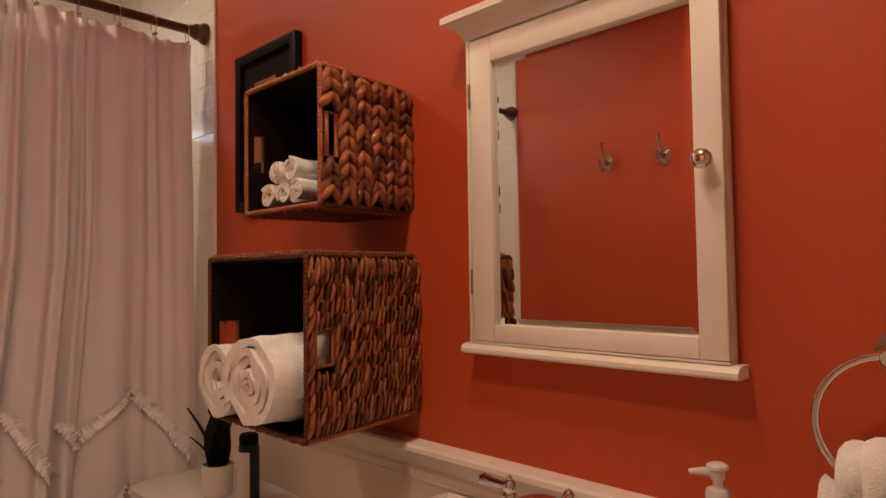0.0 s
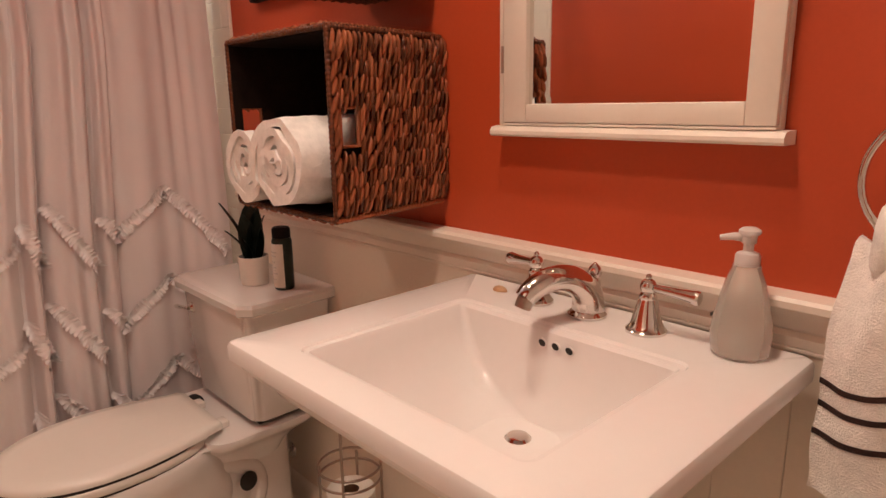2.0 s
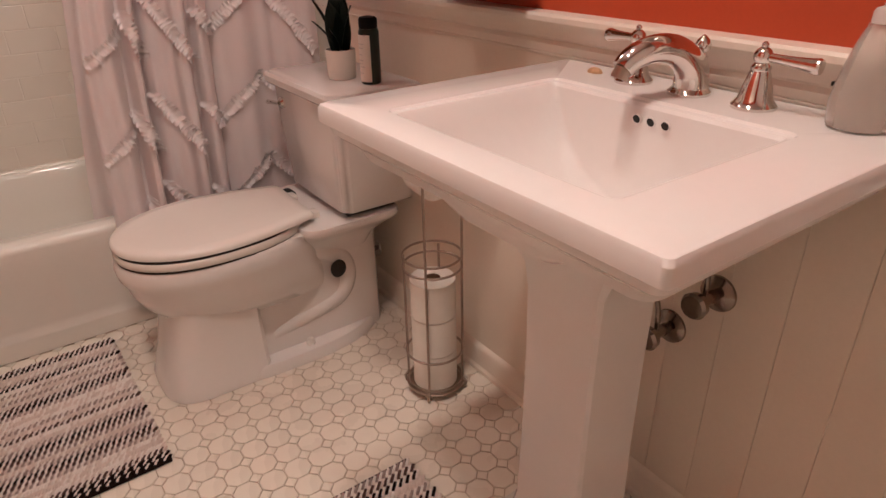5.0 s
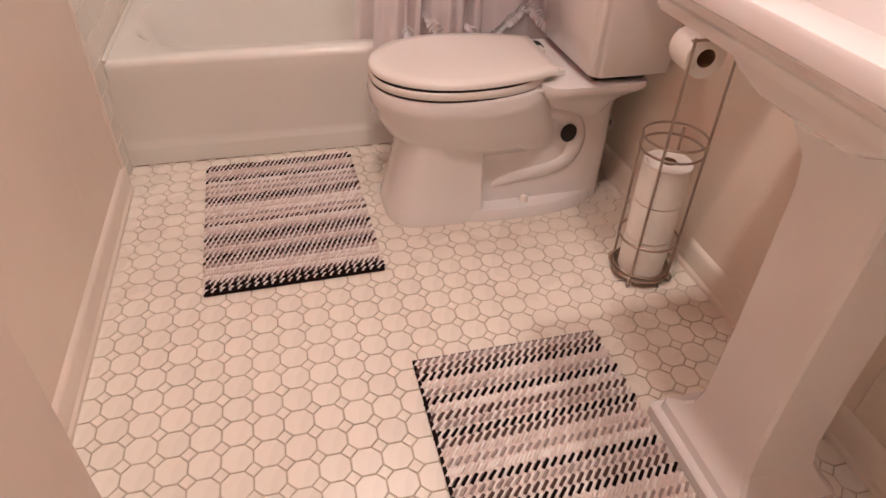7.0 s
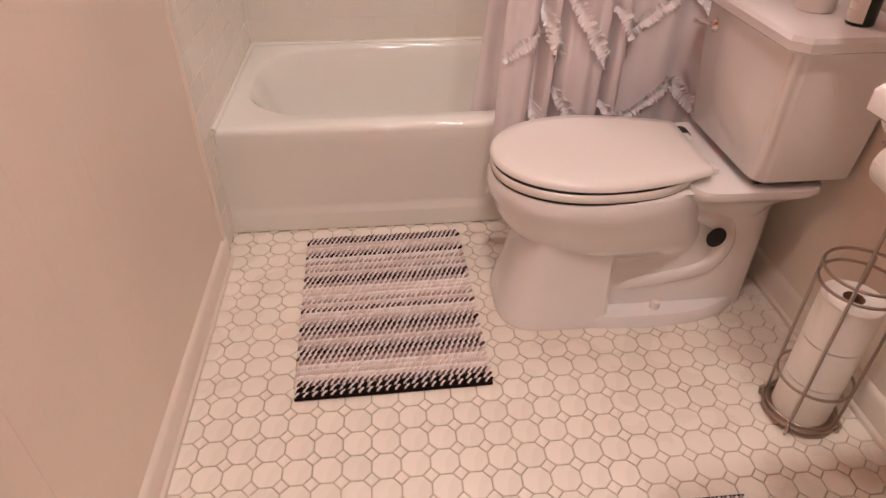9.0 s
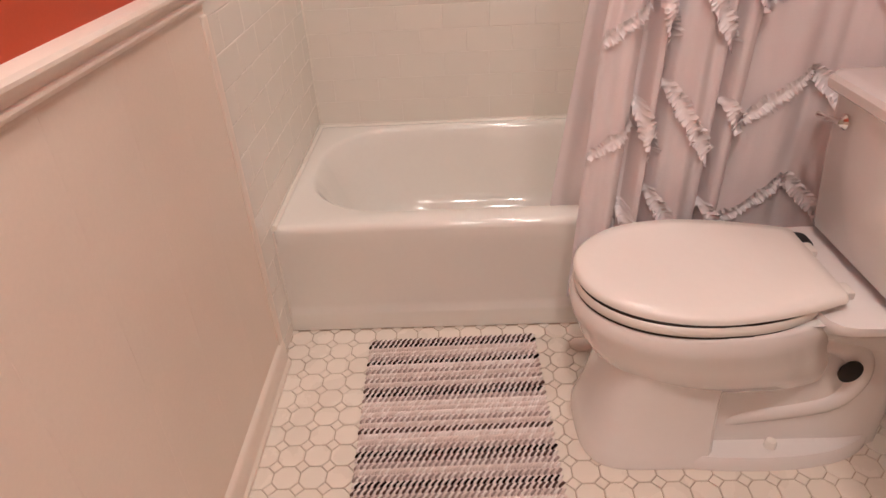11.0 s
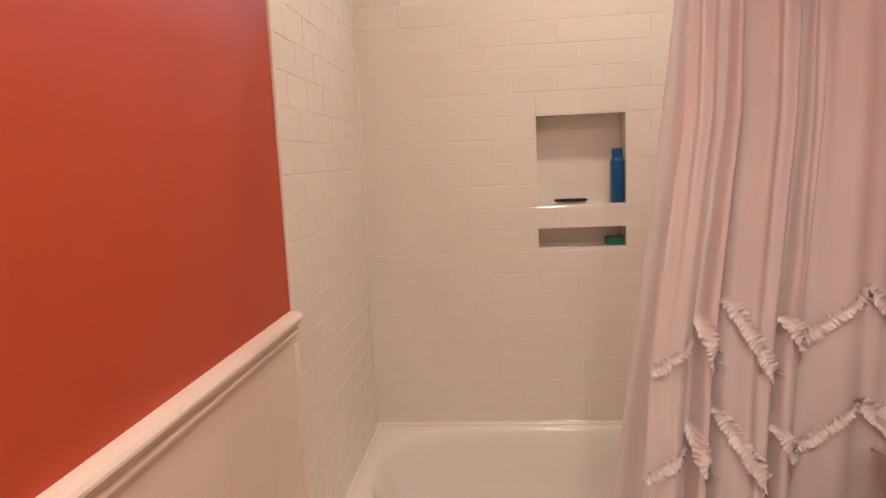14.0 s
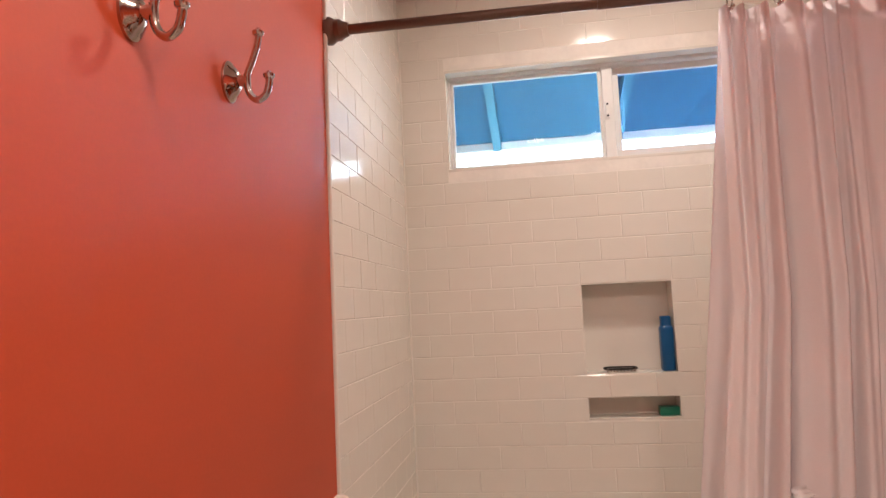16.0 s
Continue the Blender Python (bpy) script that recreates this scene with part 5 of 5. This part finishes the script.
# ---------------------------------------------------------------- bath mats
def make_mat(x0, x1, y0, y1, rz, border_end, coarse, cyc, label):
    lx, ly = x1 - x0, y1 - y0
    root = thing("bath_mat", ((x0 + x1) / 2, (y0 + y1) / 2, 0), label, "bath mat", "woven bath mats", rz)
    part("backing", box(-lx / 2, lx / 2, -ly / 2, ly / 2, .001, .007, .002, 1), M["ypale"], root, "woven pale backing")
    if border_end > 0:
        part("border", box(lx / 2 - .018, lx / 2 + .003, -ly / 2 - .001, ly / 2 + .001, .0008, .0085, .002, 1), M["yblack"], root, "black end border")
    else:
        part("border", box(-lx / 2 - .001, -lx / 2 + .006, -ly / 2 - .001, ly / 2 + .001, .0008, .0085, .002, 1), M["yblack"], root, "thin black end border")
        part("side_border", box(-lx / 2, lx / 2, -ly / 2 - .004, -ly / 2 + .003, .0008, .0105, .002, 1), M["yblack"], root, "thin black side border")
    px, py = .0218 * coarse, .0090 * coarse
    nx, ny = int(lx / px), int(ly / py)
    bm = bmesh.new()
    nub = [(-.5, -.5), (.5, -.5), (.5, .5), (-.5, .5)]
    for i in range(nx):
        edge = nx - 1 - i if border_end > 0 else i
        for j in range(ny):
            kind = cyc[i % len(cyc)]
            r = random.random()
            if border_end > 0 and edge < 2:
                kind = "w" if j % 3 == 0 else "b"
            elif border_end < 0 and edge < 1:
                kind = "g" if j % 2 else "w"
            elif (i + j) % 2 == 0:
                kind = ("p" if r < .55 else "w") if kind in "gp" else ("p" if r < .08 else "w")
            elif kind == "w":
                kind = "p" if r < .5 else "w"
            x = -lx / 2 + (i + .5) * lx / nx
            y = -ly / 2 + (j + .5) * ly / ny
            a = radians(-44 + random.uniform(-3, 3))
            ca, sa = math.cos(a), math.sin(a)
            w, l, h = (.0072 if kind in "bd" else .0066) * coarse, (.0265 if kind in "bd" else .0240) * coarse, .0125 + random.uniform(-.0015, .0018)
            vb = [bm.verts.new((x + ca * u * l - sa * v * w, y + sa * u * l + ca * v * w, .0062)) for u, v in nub]
            vt = [bm.verts.new((x + .68 * (ca * u * l - sa * v * w), y + .68 * (sa * u * l + ca * v * w), h)) for u, v in nub]
            mi = "wgbdp".index(kind)
            fs = [bm.faces.new(vt)] + [bm.faces.new((vb[q], vb[(q + 1) % 4], vt[(q + 1) % 4], vt[q])) for q in range(4)]
            for f in fs:
                f.material_index = mi
    part("stitches", bm, [M["ywhite"], M["ygrey"], M["yblack"], M["ydark"], M["ypale"]], root, "striped black, grey and white woven loops", 80, "stuff")


make_mat(.062, .697, .248, .708, 1.4, 1, .78, "dbppgbwgpgpdbgwpwgpdwpgbdgpgbdgwpw", "black, grey and white striped woven mat before the tub")
make_mat(1.027, 1.662, .728, 1.172, .4, -1, 1.0, "gdbpgbwdgbdpgwbgdbpgwdbgpdbw", "black, grey and white striped woven mat before the sink")


# ---------------------------------------------------------------- in the shower niches
bb = thing("shampoo_bottle", (BX - .045, .907, 1.1570), "blue plastic shampoo bottle in the shower niche", "bottle")
part("body", loft([superloop(0, 0, .028 * s, .023 * s, z, 4, 32) for s, z in ((.9, 0), (1, .004), (1, .14), (.96, .150), (.80, .155))]), M["blue"], bb, smooth=40)
part("cap", loft([superloop(0, 0, .022, .0175, z, 4, 32) for z in (.1552, .186)] + [superloop(0, 0, .019, .015, .189, 4, 32)]), M["blue"], bb, "blue cap", 40)
dish = thing("soap_dish", (BX - .04, .742, 1.1570), "dark metal wire soap dish in the shower niche", "soap dish")
part("rim", tube([Vector(p) for p in superloop(0, 0, .036, .056, .013, 4, 32)], .003, 8, True), M["black"], dish, smooth=180)
for k in range(9):
    y = -.046 + k * .0115
    part("wire", tube([(-.034, y, .013), (-.022, y, .0035), (.022, y, .0035), (.034, y, .013)], .0022, 6), M["bronze"], dish)
gb = thing("soap_box", (BX - .045, .898, 1.0045), "green boxed bar of soap in the lower niche", "soap")
part("box", box(-.022, .022, -.034, .034, 0, .030, .004), M["green"], gb)


# ---------------------------------------------------------------- wall tiles, piece by piece
tile_cache = {}


def tile_mesh(a, b):
    """A glazed tile a x b lying in the x-y plane, top at z = 0 with eased edges."""
    key = (round(a, 3), round(b, 3))
    if key not in tile_cache:
        e = .0016
        lo = [(-a / 2, -b / 2, -G), (a / 2, -b / 2, -G), (a / 2, b / 2, -G), (-a / 2, b / 2, -G)]
        md = [(x, y, -e * .7) for x, y, _ in lo]
        hi = [(x - math.copysign(e, x), y - math.copysign(e, y), 0) for x, y, _ in lo]
        bm = loft([lo, md, hi], False, True)
        tile_cache[key] = finish(bm, "tile", M["subway"], None)
    return tile_cache[key]


ROW, LEN, GAP = .0795, .1565, .0018


def lay_tiles(wall, u0, u1, z0, z1, phase_u, holes, turn):
    """Running-bond tiles on a wall; turn(u, z) gives the pose of a tile's centre."""
    k0 = math.floor((z0 - 1.471) / ROW)
    z = 1.471 + k0 * ROW
    r = k0
    count = 0
    while z < z1 - .01:
        za, zb = max(z, z0), min(z + ROW, z1)
        if zb - za > .012:
            spans = [(u0, u1)]
            for ha, hb, hc, hd in holes:
                if za < hd - .006 and zb > hc + .006:
                    spans = [s for a, b in spans for s in ((a, min(b, ha)), (max(a, hb), b)) if s[1] - s[0] > .012]
            u = phase_u + (LEN / 2 if r % 2 else 0) + math.floor((u0 - phase_u) / LEN - 1) * LEN
            while u < u1:
                for a, b in spans:
                    ua, ub = max(u, a), min(u + LEN, b)
                    if ub - ua > .010:
                        ob = new("tile", tile_mesh(ub - ua - GAP, zb - za - GAP))
                        ob.parent = wall
                        ob.matrix_basis = turn((ua + ub) / 2, (za + zb) / 2) @ pose(0, 0, random.uniform(-.0004, .0002), random.uniform(-.35, .35), random.uniform(-.25, .25), 0)
                        count += 1
                u += LEN
        z += ROW
        r += 1
    return count


lay_tiles(wall_west, 0.0, W, .34, CZ, NICHE[0], [WIN, NICHE, NICHE_LOW], lambda u, z: pose(BX, u, z) @ pose(0, 0, 0, 90, 0, 90))
lay_tiles(wall_south_tub, BX, TN, .0, CZ, BX, [(BX, -.001, -1, .335)], lambda u, z: pose(u, 0, z) @ pose(0, 0, 0, 90, 0, 180))
lay_tiles(wall_north_tub, BX, TS, .0, CZ, BX, [(BX, -.001, -1, .335)], lambda u, z: pose(u, W, z) @ pose(0, 0, 0, 90, 0, 0))
# lining of the two niches
for nm, (a, b, c, d) in (("trim_niche_upper", NICHE), ("trim_niche_lower", NICHE_LOW)):
    q = bmesh.new()
    e = .001
    box(BX - .094, BX - e, a - .002, b + .002, c - .003, c + .003, .0006, 1, q)
    box(BX - .094, BX - e, a - .002, b + .002, d - .003, d + .003, .0006, 1, q)
    box(BX - .094, BX - e, a - .003, a + .003, c + .003, d - .003, .0006, 1, q)
    box(BX - .094, BX - e, b - .003, b + .003, c + .003, d - .003, .0006, 1, q)
    structure(nm, q, M["subway"], "white tiled lining of a shower niche", None)
# rounded end trim where the tile stops
for nm, x, y in (("trim_tile_south", TN, .002), ("trim_tile_north", TS, W - .002)):
    structure(nm, tube([(x - .004, y, .36), (x - .004, y, CZ)], .0065, 10), M["subway"], "white rounded tile edge trim", 60)


# ---------------------------------------------------------------- floor tiles, piece by piece
P, CUT = .0612, .0178


def floor_piece(pts, name):
    e = .0016
    lo = [(x, y, -.005) for x, y in pts]
    md = [(x, y, -.0012) for x, y in pts]
    hi = [(x * (1 - e / math.hypot(x, y)), y * (1 - e / math.hypot(x, y)), 0) for x, y in pts]
    return finish(loft([lo, md, hi], False, True), name, M["octagon"], None)


h = P / 2 - .0013
k = P / 2 - CUT
octagon = floor_piece([(h, -k), (h, k), (k, h), (-k, h), (-h, k), (-h, -k), (-k, -h), (k, -h)], "octagon_tile")
dd = CUT - .0022
dot = floor_piece([(dd, 0), (0, dd), (-dd, 0), (0, -dd)], "dot_tile")
far = []
for i in range(-18, 29):
    for j in range(-6, 21):
        for me, ox in ((octagon, 0), (dot, P / 2)):
            x, y = 1.075 + i * P + ox, .339 + j * P + ox
            if not (.003 < x < XE and .0 < y < W):
                continue
            m = pose(x, y, random.uniform(-.0005, .0), random.uniform(-.3, .3), random.uniform(-.3, .3), 0)
            if .69 < x < 1.72 and .0 < y < .99:
                ob = new(me.name, me)
                ob.parent = floor
                ob.matrix_basis = m
            else:
                far.append((me, m))
vv, ff = [], []
for me, m in far:
    b = len(vv)
    vv += [tuple(m @ v.co) for v in me.vertices]
    ff += [tuple(b + q for q in p.vertices) for p in me.polygons]
fm = bpy.data.meshes.new("tiles")
fm.from_pydata(vv, [], ff)
fm.materials.append(M["octagon"])
ft = tagged(new("tiles", fm), kind="stuff")
ft.parent = floor

# caulk beads in the corners of the tub alcove
for nm, (y, o) in (("trim_caulk_south", (0, 1)), ("trim_caulk_north", (W, -1))):
    q = bmesh.new()
    tube([(BX + .001, y + o * .001, .345), (BX + .001, y + o * .001, CZ)], .0042, 8, bm=q)
    tube([(BX, y + o * .004, .3455), (-.006, y + o * .004, .3455)], .0095, 10, bm=q)
    tube([(-.001, y + o * .001, .001), (-.001, y + o * .001, .335)], .0038, 8, bm=q)
    structure(nm, q, M["subway"], "white caulk bead in the corner of the tiles", 60)
q = tube([(BX + .004, .002, .3455), (BX + .004, W - .002, .3455)], .0095, 10)
structure("trim_caulk_west", q, M["subway"], "white caulk bead between tub and tiles", 60)
